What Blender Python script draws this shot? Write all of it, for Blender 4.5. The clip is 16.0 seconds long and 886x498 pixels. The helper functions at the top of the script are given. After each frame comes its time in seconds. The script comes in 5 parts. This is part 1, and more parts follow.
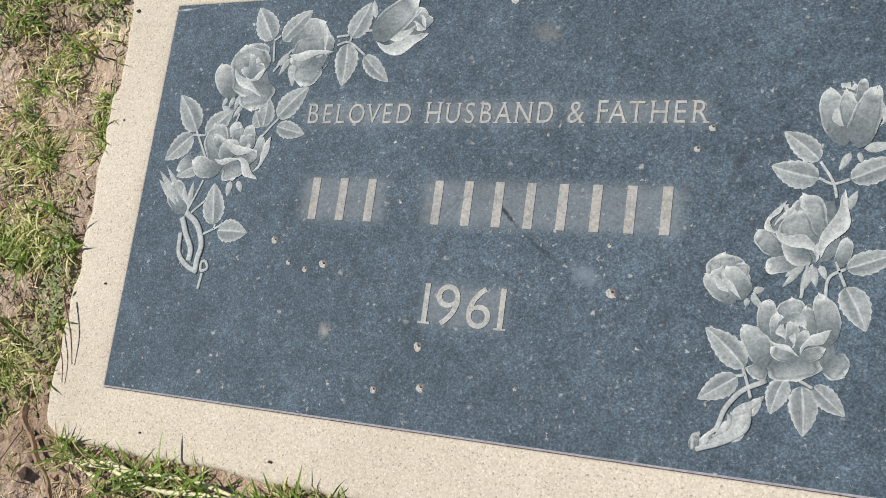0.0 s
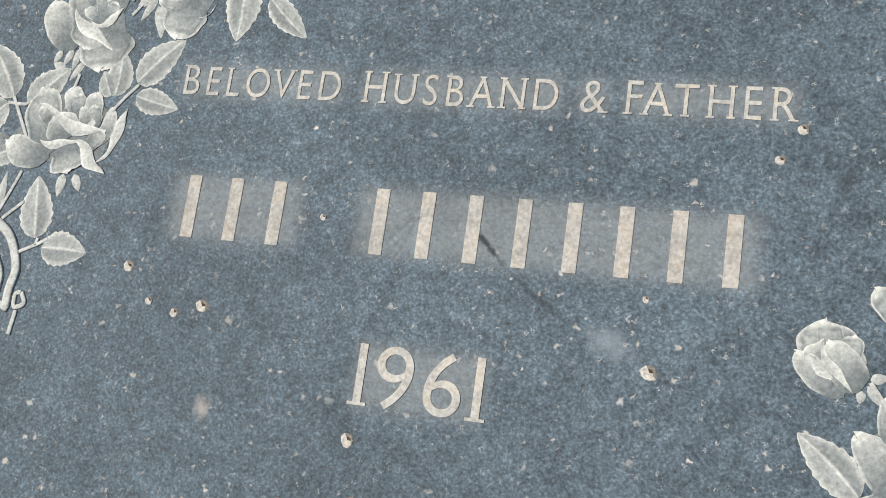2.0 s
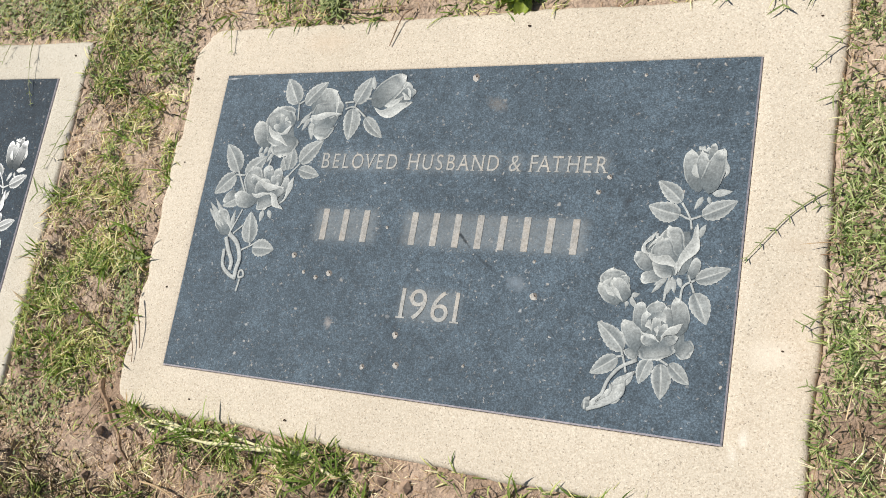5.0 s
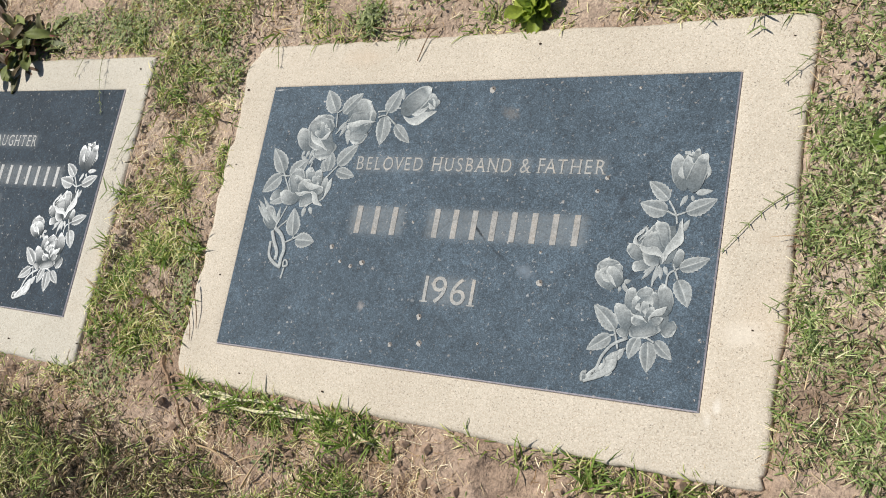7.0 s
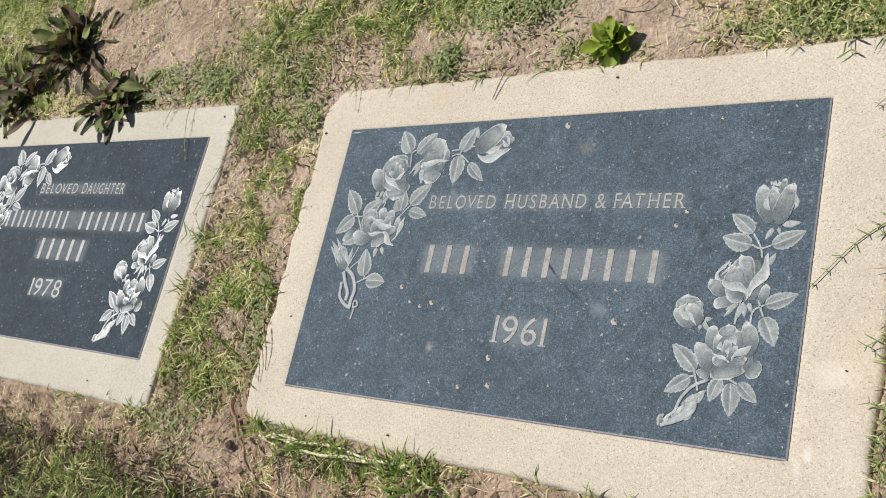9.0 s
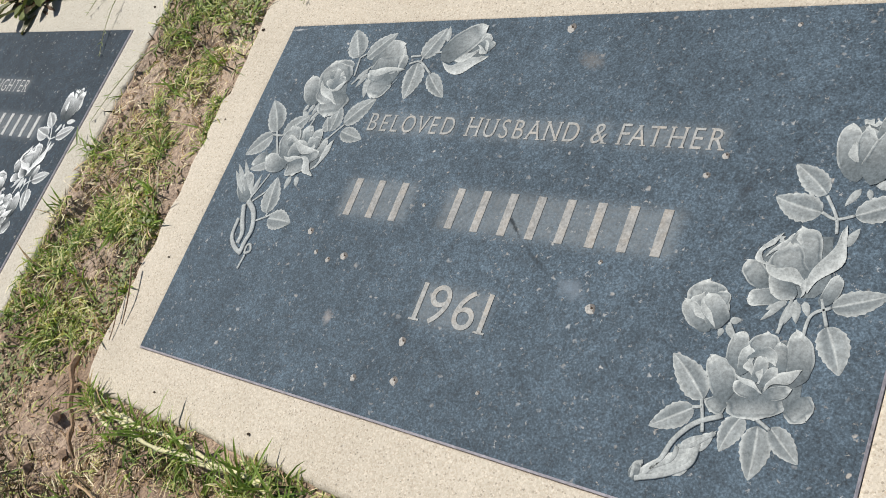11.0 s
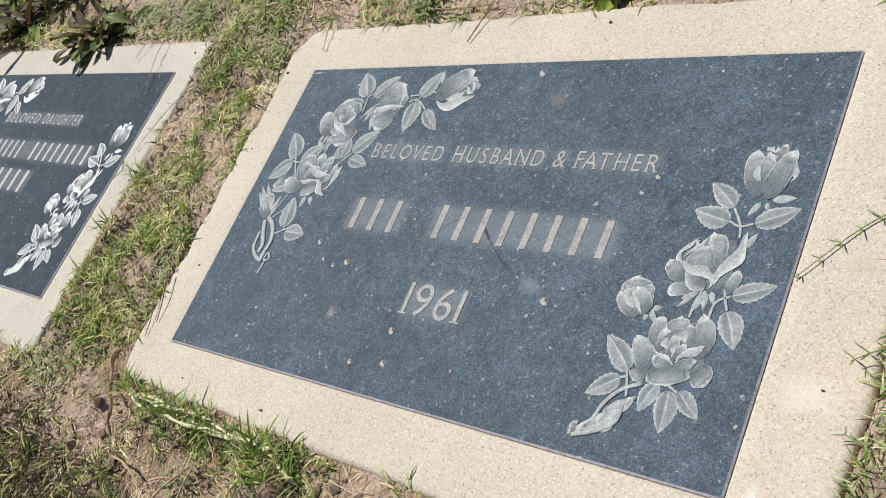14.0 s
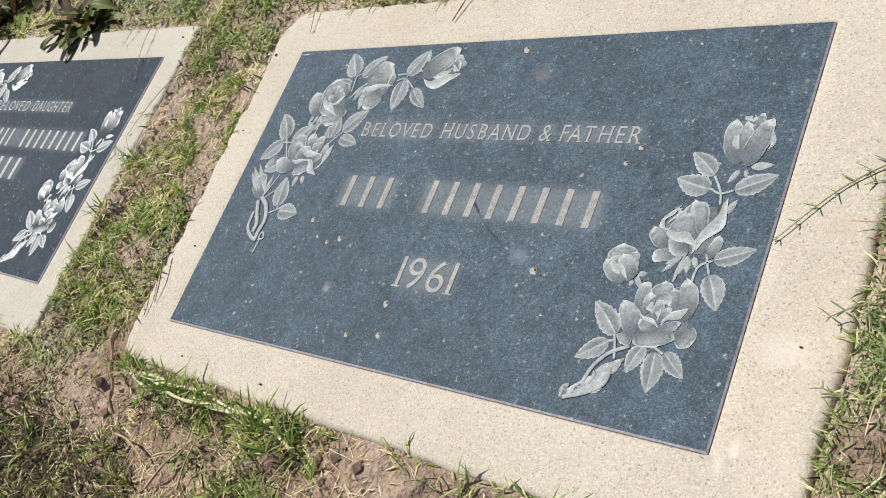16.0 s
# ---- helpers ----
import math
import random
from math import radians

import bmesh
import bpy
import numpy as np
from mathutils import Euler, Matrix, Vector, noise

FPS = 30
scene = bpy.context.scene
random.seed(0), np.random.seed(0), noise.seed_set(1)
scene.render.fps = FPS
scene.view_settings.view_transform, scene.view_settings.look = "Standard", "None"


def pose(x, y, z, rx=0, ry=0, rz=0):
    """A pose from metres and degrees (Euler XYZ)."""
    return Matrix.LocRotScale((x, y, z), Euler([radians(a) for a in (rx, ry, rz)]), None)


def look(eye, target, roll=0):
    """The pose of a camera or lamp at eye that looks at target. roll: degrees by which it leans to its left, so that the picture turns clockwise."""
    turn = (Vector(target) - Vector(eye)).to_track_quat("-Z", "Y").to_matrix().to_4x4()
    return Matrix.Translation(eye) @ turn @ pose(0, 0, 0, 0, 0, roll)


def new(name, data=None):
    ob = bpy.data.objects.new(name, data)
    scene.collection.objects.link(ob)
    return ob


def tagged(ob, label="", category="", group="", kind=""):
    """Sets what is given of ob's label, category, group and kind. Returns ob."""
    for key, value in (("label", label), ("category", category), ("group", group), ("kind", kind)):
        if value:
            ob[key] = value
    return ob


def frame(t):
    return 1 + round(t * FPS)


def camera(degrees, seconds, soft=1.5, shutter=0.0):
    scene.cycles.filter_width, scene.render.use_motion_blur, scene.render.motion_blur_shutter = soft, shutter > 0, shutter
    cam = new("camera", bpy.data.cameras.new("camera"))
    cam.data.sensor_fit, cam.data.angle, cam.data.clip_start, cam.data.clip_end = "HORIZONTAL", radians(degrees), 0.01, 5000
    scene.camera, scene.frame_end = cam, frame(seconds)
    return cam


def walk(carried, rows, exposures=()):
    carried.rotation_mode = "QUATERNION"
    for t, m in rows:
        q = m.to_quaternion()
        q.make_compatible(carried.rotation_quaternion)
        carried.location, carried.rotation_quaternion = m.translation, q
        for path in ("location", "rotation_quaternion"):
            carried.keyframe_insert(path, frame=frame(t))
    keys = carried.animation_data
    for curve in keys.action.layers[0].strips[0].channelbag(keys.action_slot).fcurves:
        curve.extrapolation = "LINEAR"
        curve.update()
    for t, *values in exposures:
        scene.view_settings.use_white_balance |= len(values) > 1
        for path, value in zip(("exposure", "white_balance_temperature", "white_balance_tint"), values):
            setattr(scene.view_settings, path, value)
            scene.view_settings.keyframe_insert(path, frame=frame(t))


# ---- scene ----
PATH = [
    (0.0, (0.3360, -0.1904, 0.7443), (-0.0789, -0.0151, -0.1463), -61.34),
    (0.5, (0.2290, -0.1443, 0.6006), (-0.1174, 0.0344, -0.3181), -57.27),
    (1.0, (0.1904, -0.1052, 0.5142), (-0.1061, 0.0688, -0.4227), -53.48),
    (1.5, (0.1805, -0.1171, 0.5183), (-0.1245, 0.0483, -0.4174), -55.01),
    (2.0, (0.1793, -0.1114, 0.5214), (-0.1098, 0.0612, -0.4181), -52.43),
    (2.5, (0.1966, -0.1138, 0.5649), (-0.1083, 0.0533, -0.3706), -55.29),
    (3.0, (0.3120, -0.1601, 0.6924), (-0.0631, 0.0363, -0.2113), -56.63),
    (3.5, (0.4447, -0.2106, 0.8416), (0.0124, 0.0003, -0.0328), -58.04),
    (4.0, (0.4951, -0.2330, 0.9050), (0.0471, -0.0303, 0.0365), -59.12),
    (4.5, (0.4998, -0.2386, 0.9176), (0.0522, -0.0342, 0.0471), -58.71),
    (5.0, (0.5331, -0.2524, 0.9577), (0.0715, -0.0475, 0.0946), -59.24),
    (5.5, (0.5805, -0.2709, 1.0115), (0.1005, -0.0655, 0.1586), -59.93),
    (6.0, (0.6202, -0.2854, 1.0541), (0.1260, -0.0800, 0.2093), -60.46),
    (6.5, (0.6312, -0.2870, 1.0598), (0.1307, -0.0851, 0.2203), -60.23),
    (7.0, (0.6349, -0.2888, 1.0653), (0.1314, -0.0907, 0.2267), -61.02),
    (7.5, (0.6728, -0.2932, 1.1037), (0.1422, -0.1079, 0.2790), -61.66),
    (8.0, (0.7276, -0.3286, 1.1529), (0.1668, -0.1273, 0.3522), -60.83),
    (8.5, (0.6999, -0.3782, 1.1373), (0.1228, -0.1264, 0.3629), -57.65),
    (9.0, (0.6448, -0.3261, 0.9946), (0.0520, -0.0678, 0.2344), -58.61),
    (9.5, (0.6212, -0.2570, 0.8307), (0.0042, -0.0469, 0.0749), -61.17),
    (10.0, (0.5455, -0.2707, 0.6755), (-0.0778, -0.0409, -0.0692), -56.26),
    (10.5, (0.5234, -0.2611, 0.6253), (-0.1102, -0.0039, -0.1044), -52.76),
    (11.0, (0.5079, -0.2692, 0.6093), (-0.1213, 0.0025, -0.1189), -50.54),
    (11.5, (0.4873, -0.2798, 0.5885), (-0.1363, 0.0106, -0.1373), -47.66),
    (12.0, (0.4712, -0.2881, 0.5724), (-0.1482, 0.0167, -0.1511), -45.45),
    (12.5, (0.4697, -0.2871, 0.5649), (-0.1553, 0.0301, -0.1456), -45.40),
    (13.0, (0.4783, -0.2884, 0.5640), (-0.1343, 0.0415, -0.1515), -44.21),
    (13.5, (0.5875, -0.3189, 0.6402), (-0.0586, -0.0091, -0.0545), -46.87),
    (14.0, (0.6441, -0.3373, 0.6744), (-0.0133, -0.0286, -0.0101), -47.99),
    (14.5, (0.6498, -0.3406, 0.6745), (-0.0107, -0.0371, -0.0094), -48.21),
    (15.0, (0.6756, -0.3579, 0.7032), (0.0167, -0.0586, 0.0160), -49.54),
    (15.5, (0.6719, -0.3577, 0.7011), (0.0181, -0.0595, 0.0086), -50.10),
    (16.0, (0.6601, -0.3538, 0.6931), (0.0148, -0.0576, -0.0081), -49.69),
]

cam = camera(49.5, 16.0, soft=1.0)
EXPOSURES = [(0.0, 0.17, 6400, 10), (0.5, 0.28, 6700, 10), (1.0, 0.46, 6850, 10), (2.5, 0.50, 6850, 10), (3.0, 0.55, 6850, 10), (3.5, 0.46, 6750, 10), (4.2, 0.38, 6700, 10),
             (6.3, 0.19, 6500, 10), (9.0, 0.15, 6450, 10), (10.0, 0.12, 6400, 10), (12.5, 0.18, 6450, 10), (14.0, 0.20, 6300, 10), (16.0, 0.22, 6350, 10)]
walk(cam, [(t, look(e, g, r)) for t, e, g, r in PATH], EXPOSURES)

# ---- world and sun ----
SUN_DIR = Vector((-0.50, 0.12, 0.86)).normalized()
world = bpy.data.worlds.new("world")
scene.world = world
world.use_nodes = True
wn = world.node_tree
sky = wn.nodes.new("ShaderNodeTexSky")
sky.sky_type = "NISHITA"
sky.sun_disc = False
sky.sun_elevation = math.asin(SUN_DIR.z)
sky.sun_rotation = math.atan2(SUN_DIR.x, SUN_DIR.y)
sky.sun_intensity = 1.0
wn.links.new(sky.outputs[0], wn.nodes["Background"].inputs[0])
wn.nodes["Background"].inputs[1].default_value = 0.058
sun = new("sun", bpy.data.lights.new("sun", "SUN"))
sun.data.energy = 5.0
sun.data.angle = radians(0.53)
sun.data.color = (1.0, 0.965, 0.90)
sun.matrix_world = look(SUN_DIR * 20, (0, 0, 0))


# ---- materials ----
class Mat:
    """A small wrapper round a principled material's node tree."""

    def __init__(self, name, rough=0.8, spec=0.3):
        self.m = bpy.data.materials.new(name)
        self.m.use_nodes = True
        self.t = self.m.node_tree
        self.b = self.t.nodes["Principled BSDF"]
        self.b.inputs["Roughness"].default_value = rough
        self.b.inputs["Specular IOR Level"].default_value = spec
        self.co = self.node("ShaderNodeTexCoord").outputs["Object"]

    def node(self, kind, **values):
        n = self.t.nodes.new(kind)
        for k, v in values.items():
            n.inputs[k.replace("_", " ")].default_value = v
        return n

    def link(self, a, b):
        self.t.links.new(a, b)
        return b

    def noise(self, scale, detail=4.0, rough=0.55, dist=0.0, at=None):
        n = self.node("ShaderNodeTexNoise", Scale=scale, Detail=detail, Roughness=rough, Distortion=dist)
        self.link(at or self.co, n.inputs["Vector"])
        return n.outputs["Fac"]

    def cells(self, scale, feature="F1", out="Distance", randomness=1.0, at=None):
        n = self.node("ShaderNodeTexVoronoi", Scale=scale, Randomness=randomness)
        n.feature = feature
        self.link(at or self.co, n.inputs["Vector"])
        return n.outputs[out]

    def ramp(self, fac, *stops):
        n = self.node("ShaderNodeValToRGB")
        e = n.color_ramp.elements
        while len(e) < len(stops):
            e.new(0.5)
        for el, (p, c) in zip(e, stops):
            el.position = p
            el.color = (c, c, c, 1) if isinstance(c, (int, float)) else (*c, 1)
        self.link(fac, n.inputs[0])
        return n.outputs[0]

    def mix(self, fac, a, b, mode="MIX"):
        n = self.node("ShaderNodeMix")
        n.data_type = "RGBA"
        n.blend_type = mode
        for k, v in ((0, fac), (6, a), (7, b)):
            sock = n.inputs[k]
            if isinstance(v, (int, float)):
                sock.default_value = v if k == 0 else (v, v, v, 1)
            elif isinstance(v, tuple):
                sock.default_value = (*v, 1)
            else:
                self.link(v, sock)
        return n.outputs[2]

    def math(self, op, a, b=0.0, clamp=False):
        n = self.node("ShaderNodeMath")
        n.operation = op
        n.use_clamp = clamp
        for sock, v in zip(n.inputs, (a, b)):
            if isinstance(v, (int, float)):
                sock.default_value = v
            else:
                self.link(v, sock)
        return n.outputs[0]

    def bump(self, height, strength=0.5, distance=0.002):
        n = self.node("ShaderNodeBump", Strength=strength, Distance=distance)
        self.link(height, n.inputs["Height"])
        self.link(n.outputs[0], self.b.inputs["Normal"])

    def color(self, c):
        if isinstance(c, tuple):
            self.b.inputs["Base Color"].default_value = (*c, 1)
        else:
            self.link(c, self.b.inputs["Base Color"])
        return self


def concrete_mat(name, tint, blots=()):
    m = Mat(name, 0.9, 0.2)

    def shade(k, warm=0.0):
        return (min(1, tint[0] * k * (1 + warm)), min(1, tint[1] * k), min(1, tint[2] * k * (1 - warm)))

    sep = m.node("ShaderNodeSeparateColor")
    m.link(m.cells(760, out="Color"), sep.inputs[0])
    base = m.ramp(sep.outputs[0], (0.0, shade(0.55)), (0.05, shade(0.86, 0.04)), (0.45, shade(1.0)), (0.8, shade(1.06)), (1.0, shade(1.22)))
    sand = m.node("ShaderNodeSeparateColor")
    m.link(m.cells(330, out="Color"), sand.inputs[0])
    dot = m.math("MULTIPLY", m.ramp(m.cells(330), (0.18, 1.0), (0.34, 0.0)), m.math("GREATER_THAN", sand.outputs[0], 0.91))
    base = m.mix(m.math("MULTIPLY", dot, 0.5), base, m.ramp(sand.outputs[1], (0.2, (0.20, 0.16, 0.12)), (0.5, (0.42, 0.30, 0.20)), (0.8, (0.72, 0.69, 0.62))))
    stain = m.ramp(m.noise(6, 6, 0.65), (0.30, (0.86, 0.85, 0.83)), (0.6, (1.0, 1.0, 1.0)))
    fine = m.ramp(m.noise(380, 4, 0.8), (0.25, (0.80, 0.79, 0.77)), (0.72, (1.10, 1.10, 1.10)))
    col = m.mix(0.75, base, stain, "MULTIPLY")
    col = m.mix(0.9, col, fine, "MULTIPLY")
    rust = m.math("MULTIPLY", m.ramp(m.noise(3.3, 3), (0.60, 0.0), (0.80, 1.0)), 0.20)
    col = m.mix(rust, col, (0.56, 0.40, 0.26))
    if blots:
        at = m.node("ShaderNodeSeparateXYZ")
        m.link(m.co, at.inputs[0])
        rag = m.math("MULTIPLY", m.math("SUBTRACT", m.noise(60, 4, 0.7), 0.5), 1.6)
        for cx, cy, rx, ry, tone, share in blots:
            dx = m.math("DIVIDE", m.math("SUBTRACT", at.outputs[0], cx), rx)
            dy = m.math("DIVIDE", m.math("SUBTRACT", at.outputs[1], cy), ry)
            d = m.math("ADD", m.math("SQRT", m.math("ADD", m.math("MULTIPLY", dx, dx), m.math("MULTIPLY", dy, dy))), rag)
            col = m.mix(m.math("MULTIPLY", m.ramp(d, (0.25, 1.0), (0.95, 0.0)), share), col, tone)
    m.color(col)
    pits = m.ramp(m.cells(430), (0.06, 0.0), (0.22, 1.0))
    h = m.math("ADD", m.math("MULTIPLY", m.noise(800, 3), 0.7), m.math("MULTIPLY", pits, 0.4))
    m.bump(h, 0.55, 0.0012)
    return m.m


def granite_mat(name, tint, halo_boxes, streaks=()):
    m = Mat(name, 0.7, 0.14)
    fine = m.noise(560, 3, 0.7)
    mid = m.noise(230, 4, 0.75)
    base = m.ramp(fine, (0.32, tuple(c * 0.58 for c in tint)), (0.50, tint), (0.68, tuple(c * 1.7 for c in tint)))
    base = m.mix(0.8, base, m.ramp(mid, (0.32, 0.58), (0.66, 1.42)), "MULTIPLY")
    blot = m.ramp(m.noise(48, 5, 0.7, 0.6), (0.28, 0.72), (0.5, 1.0), (0.74, 1.28))
    base = m.mix(1.0, base, blot, "MULTIPLY")
    cloud = m.ramp(m.noise(9, 4, 0.6), (0.3, 0.84), (0.7, 1.22))
    base = m.mix(1.0, base, cloud, "MULTIPLY")
    # light mineral flecks and chips, unevenly strewn
    strew = m.ramp(m.noise(11, 3), (0.34, 0.15), (0.62, 1.0))

    def flecks(scale, radius, share):
        v = m.node("ShaderNodeTexVoronoi", Scale=scale)
        wobble = m.node("ShaderNodeTexNoise", Scale=scale * 2.3, Detail=2.0)
        m.link(m.co, wobble.inputs["Vector"])
        at = m.node("ShaderNodeVectorMath")
        at.operation = "MULTIPLY_ADD"
        m.link(wobble.outputs["Color"], at.inputs[0])
        at.inputs[1].default_value = (0.0075, 0.0075, 0.0)
        m.link(m.co, at.inputs[2])
        m.link(at.outputs[0], v.inputs["Vector"])
        sep = m.node("ShaderNodeSeparateColor")
        m.link(v.outputs["Color"], sep.inputs[0])
        near = m.ramp(m.math("DIVIDE", v.outputs["Distance"], m.math("ADD", sep.outputs[1], 0.4)), (radius * 0.45, 1.0), (radius, 0.0))
        return m.math("MULTIPLY", near, m.math("GREATER_THAN", sep.outputs[0], 1 - share))

    fleck = m.math("MULTIPLY", flecks(105, 0.19, 0.46), strew)
    fleck = m.math("MAXIMUM", fleck, m.math("MULTIPLY", flecks(62, 0.095, 0.45), m.ramp(m.noise(7, 2), (0.36, 0.25), (0.60, 1.0))))
    small = m.math("MULTIPLY", flecks(310, 0.27, 0.30), m.math("ADD", m.math("MULTIPLY", strew, 0.5), 0.3))
    tone = m.ramp(m.noise(50, 2), (0.35, (0.62, 0.62, 0.61)), (0.65, (0.62, 0.54, 0.45)))
    base = m.mix(m.math("MULTIPLY", m.math("MAXIMUM", fleck, small), m.ramp(m.noise(33, 2), (0.3, 0.22), (0.7, 0.68))), base, tone)
    # frosted blasting round the lettering
    pos = m.node("ShaderNodeSeparateXYZ")
    m.link(m.co, pos.inputs[0])
    total = None
    for cx, cy, hx, hy in halo_boxes:
        hx, hy = hx - 0.004, hy - 0.004
        dx = m.math("MAXIMUM", m.math("SUBTRACT", m.math("ABSOLUTE", m.math("SUBTRACT", pos.outputs[0], cx)), hx), 0.0)
        dy = m.math("MAXIMUM", m.math("SUBTRACT", m.math("ABSOLUTE", m.math("SUBTRACT", pos.outputs[1], cy)), hy), 0.0)
        d = m.math("SQRT", m.math("ADD", m.math("MULTIPLY", dx, dx), m.math("MULTIPLY", dy, dy)))
        f = m.math("POWER", m.math("SUBTRACT", 1.0, m.math("DIVIDE", d, 0.0135), True), 1.6)
        total = f if total is None else m.math("MAXIMUM", total, f)
    if total is not None:
        total = m.math("MULTIPLY", total, m.ramp(m.noise(300, 3), (0.25, 0.3), (0.7, 0.75)))
        base = m.mix(m.math("MULTIPLY", total, 0.70), base, (0.205, 0.22, 0.225))
    rag = m.math("MULTIPLY", m.math("SUBTRACT", m.noise(150, 4, 0.7), 0.5), 1.8)
    for x0, y0, x1, y1, wide, tone, share in streaks:
        ln = math.hypot(x1 - x0, y1 - y0)
        ux, uy = (x1 - x0) / ln, (y1 - y0) / ln
        px = m.math("SUBTRACT", pos.outputs[0], (x0 + x1) / 2)
        py = m.math("SUBTRACT", pos.outputs[1], (y0 + y1) / 2)
        along = m.math("DIVIDE", m.math("ADD", m.math("MULTIPLY", px, ux), m.math("MULTIPLY", py, uy)), ln / 2)
        across = m.math("DIVIDE", m.math("SUBTRACT", m.math("MULTIPLY", px, uy), m.math("MULTIPLY", py, ux)), wide)
        d = m.math("ADD", m.math("SQRT", m.math("ADD", m.math("MULTIPLY", along, along), m.math("MULTIPLY", across, across))), rag)
        base = m.mix(m.math("MULTIPLY", m.ramp(d, (0.3, 1.0), (1.1, 0.0)), share), base, tone)
    m.color(base)
    m.link(m.ramp(mid, (0.3, 0.60), (0.7, 0.82)), m.b.inputs["Roughness"])
    m.bump(m.math("SUBTRACT", m.math("MULTIPLY", fine, 0.35), m.math("MULTIPLY", fleck, 0.8)), 0.4, 0.0008)
    return m.m


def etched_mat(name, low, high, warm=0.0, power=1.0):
    """Sand-blasted stone; the second texture coordinate runs from the low tone to the high one and carries painted
    relief shading.
    """
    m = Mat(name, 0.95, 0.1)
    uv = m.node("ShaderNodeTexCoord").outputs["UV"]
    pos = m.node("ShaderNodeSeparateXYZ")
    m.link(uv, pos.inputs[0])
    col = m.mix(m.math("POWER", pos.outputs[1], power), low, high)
    speck = m.ramp(m.noise(420, 3, 0.7), (0.28, 0.66), (0.66, 1.16))
    col = m.mix(0.9, col, speck, "MULTIPLY")
    worn = m.ramp(m.noise(190, 4, 0.75), (0.30, 0.70), (0.62, 1.10))
    col = m.mix(0.8, col, worn, "MULTIPLY")
    blotch = m.ramp(m.noise(35, 3), (0.3, 0.86), (0.7, 1.06))
    col = m.mix(1.0, col, blotch, "MULTIPLY")
    if warm:
        col = m.mix(m.math("MULTIPLY", m.ramp(m.noise(70, 3), (0.45, 0.0), (0.7, 1.0)), warm), col, (0.46, 0.33, 0.2))
    m.color(col)
    m.bump(m.noise(700, 2), 0.35, 0.0006)
    return m.m


def soil_mat():
    m = Mat("soil", 0.95, 0.15)
    base = m.ramp(m.noise(7, 6, 0.6), (0.26, (0.25, 0.178, 0.125)), (0.5, (0.43, 0.325, 0.245)), (0.72, (0.57, 0.455, 0.36)))
    fine = m.ramp(m.noise(160, 5, 0.75), (0.30, 0.45), (0.64, 1.2))
    col = m.mix(0.9, base, fine, "MULTIPLY")
    litter = m.math("MULTIPLY", m.ramp(m.noise(240, 3, 0.6, 2.0), (0.60, 0.0), (0.66, 0.8)), m.ramp(m.noise(12, 3), (0.42, 0.0), (0.58, 1.0)))
    col = m.mix(litter, col, (0.50, 0.42, 0.28))
    pos = m.node("ShaderNodeSeparateXYZ")
    m.link(m.co, pos.inputs[0])
    earth = m.math("ADD", m.math("MULTIPLY", pos.outputs[1], -3.2), m.math("MULTIPLY", m.noise(8, 4), 0.9))
    earth = m.ramp(earth, (0.85, 0.0), (1.25, 1.0))
    col = m.mix(m.math("MULTIPLY", earth, 0.9), col, m.mix(1.0, col, (0.84, 0.80, 0.77), "MULTIPLY"))
    # sparse turf where the ground runs on beyond the markers
    away = m.node("ShaderNodeVectorMath")
    away.operation = "LENGTH"
    m.link(m.co, away.inputs[0])
    turf = m.math("MULTIPLY", m.ramp(m.noise(1.6, 7, 0.68), (0.42, 0.0), (0.56, 0.85)), m.ramp(m.math("DIVIDE", away.outputs["Value"], 6.0), (0.30, 0.0), (0.55, 1.0)))
    col = m.mix(turf, col, m.ramp(m.noise(90, 5, 0.8), (0.34, (0.07, 0.085, 0.03)), (0.55, (0.20, 0.22, 0.08)), (0.72, (0.42, 0.38, 0.20))))
    crack = m.ramp(m.cells(26, "DISTANCE_TO_EDGE"), (0.0, 1.0), (0.02, 0.0))
    crack = m.math("MULTIPLY", crack, m.ramp(m.noise(9, 2), (0.60, 0.0), (0.70, 1.0)))
    col = m.mix(m.math("MULTIPLY", crack, 0.6), col, (0.09, 0.06, 0.04))
    m.color(col)
    h = m.math("SUBTRACT", m.math("ADD", m.noise(55, 6, 0.65), m.math("MULTIPLY", m.noise(300, 3), 0.35)), m.math("MULTIPLY", crack, 0.8))
    m.bump(h, 1.0, 0.009)
    return m.m


def leafy_mat(name, stops, rough=0.5, trans=0.25, per_object=False, spec=0.35, drift=False):
    m = Mat(name, rough, spec)
    if per_object:
        fac = m.node("ShaderNodeObjectInfo").outputs["Random"]
    else:
        fac = m.node("ShaderNodeNewGeometry").outputs["Random Per Island"]
    if drift:
        fac = m.math("ADD", m.math("MULTIPLY", fac, 0.72), m.math("MULTIPLY", m.math("SUBTRACT", m.noise(7, 3), 0.36), 1.0), True)
    col = m.ramp(fac, *stops)
    col = m.mix(0.7, col, m.ramp(m.noise(180, 3), (0.3, 0.7), (0.7, 1.2)), "MULTIPLY")
    m.color(col)
    if trans:
        tr = m.node("ShaderNodeBsdfTranslucent")
        m.link(m.mix(1.0, col, (1.25, 1.3, 0.75), "MULTIPLY"), tr.inputs["Color"])
        mx = m.node("ShaderNodeMixShader")
        mx.inputs[0].default_value = trans
        m.link(m.b.outputs[0], mx.inputs[1])
        m.link(tr.outputs[0], mx.inputs[2])
        m.link(mx.outputs[0], m.t.nodes["Material Output"].inputs["Surface"])
    return m.m


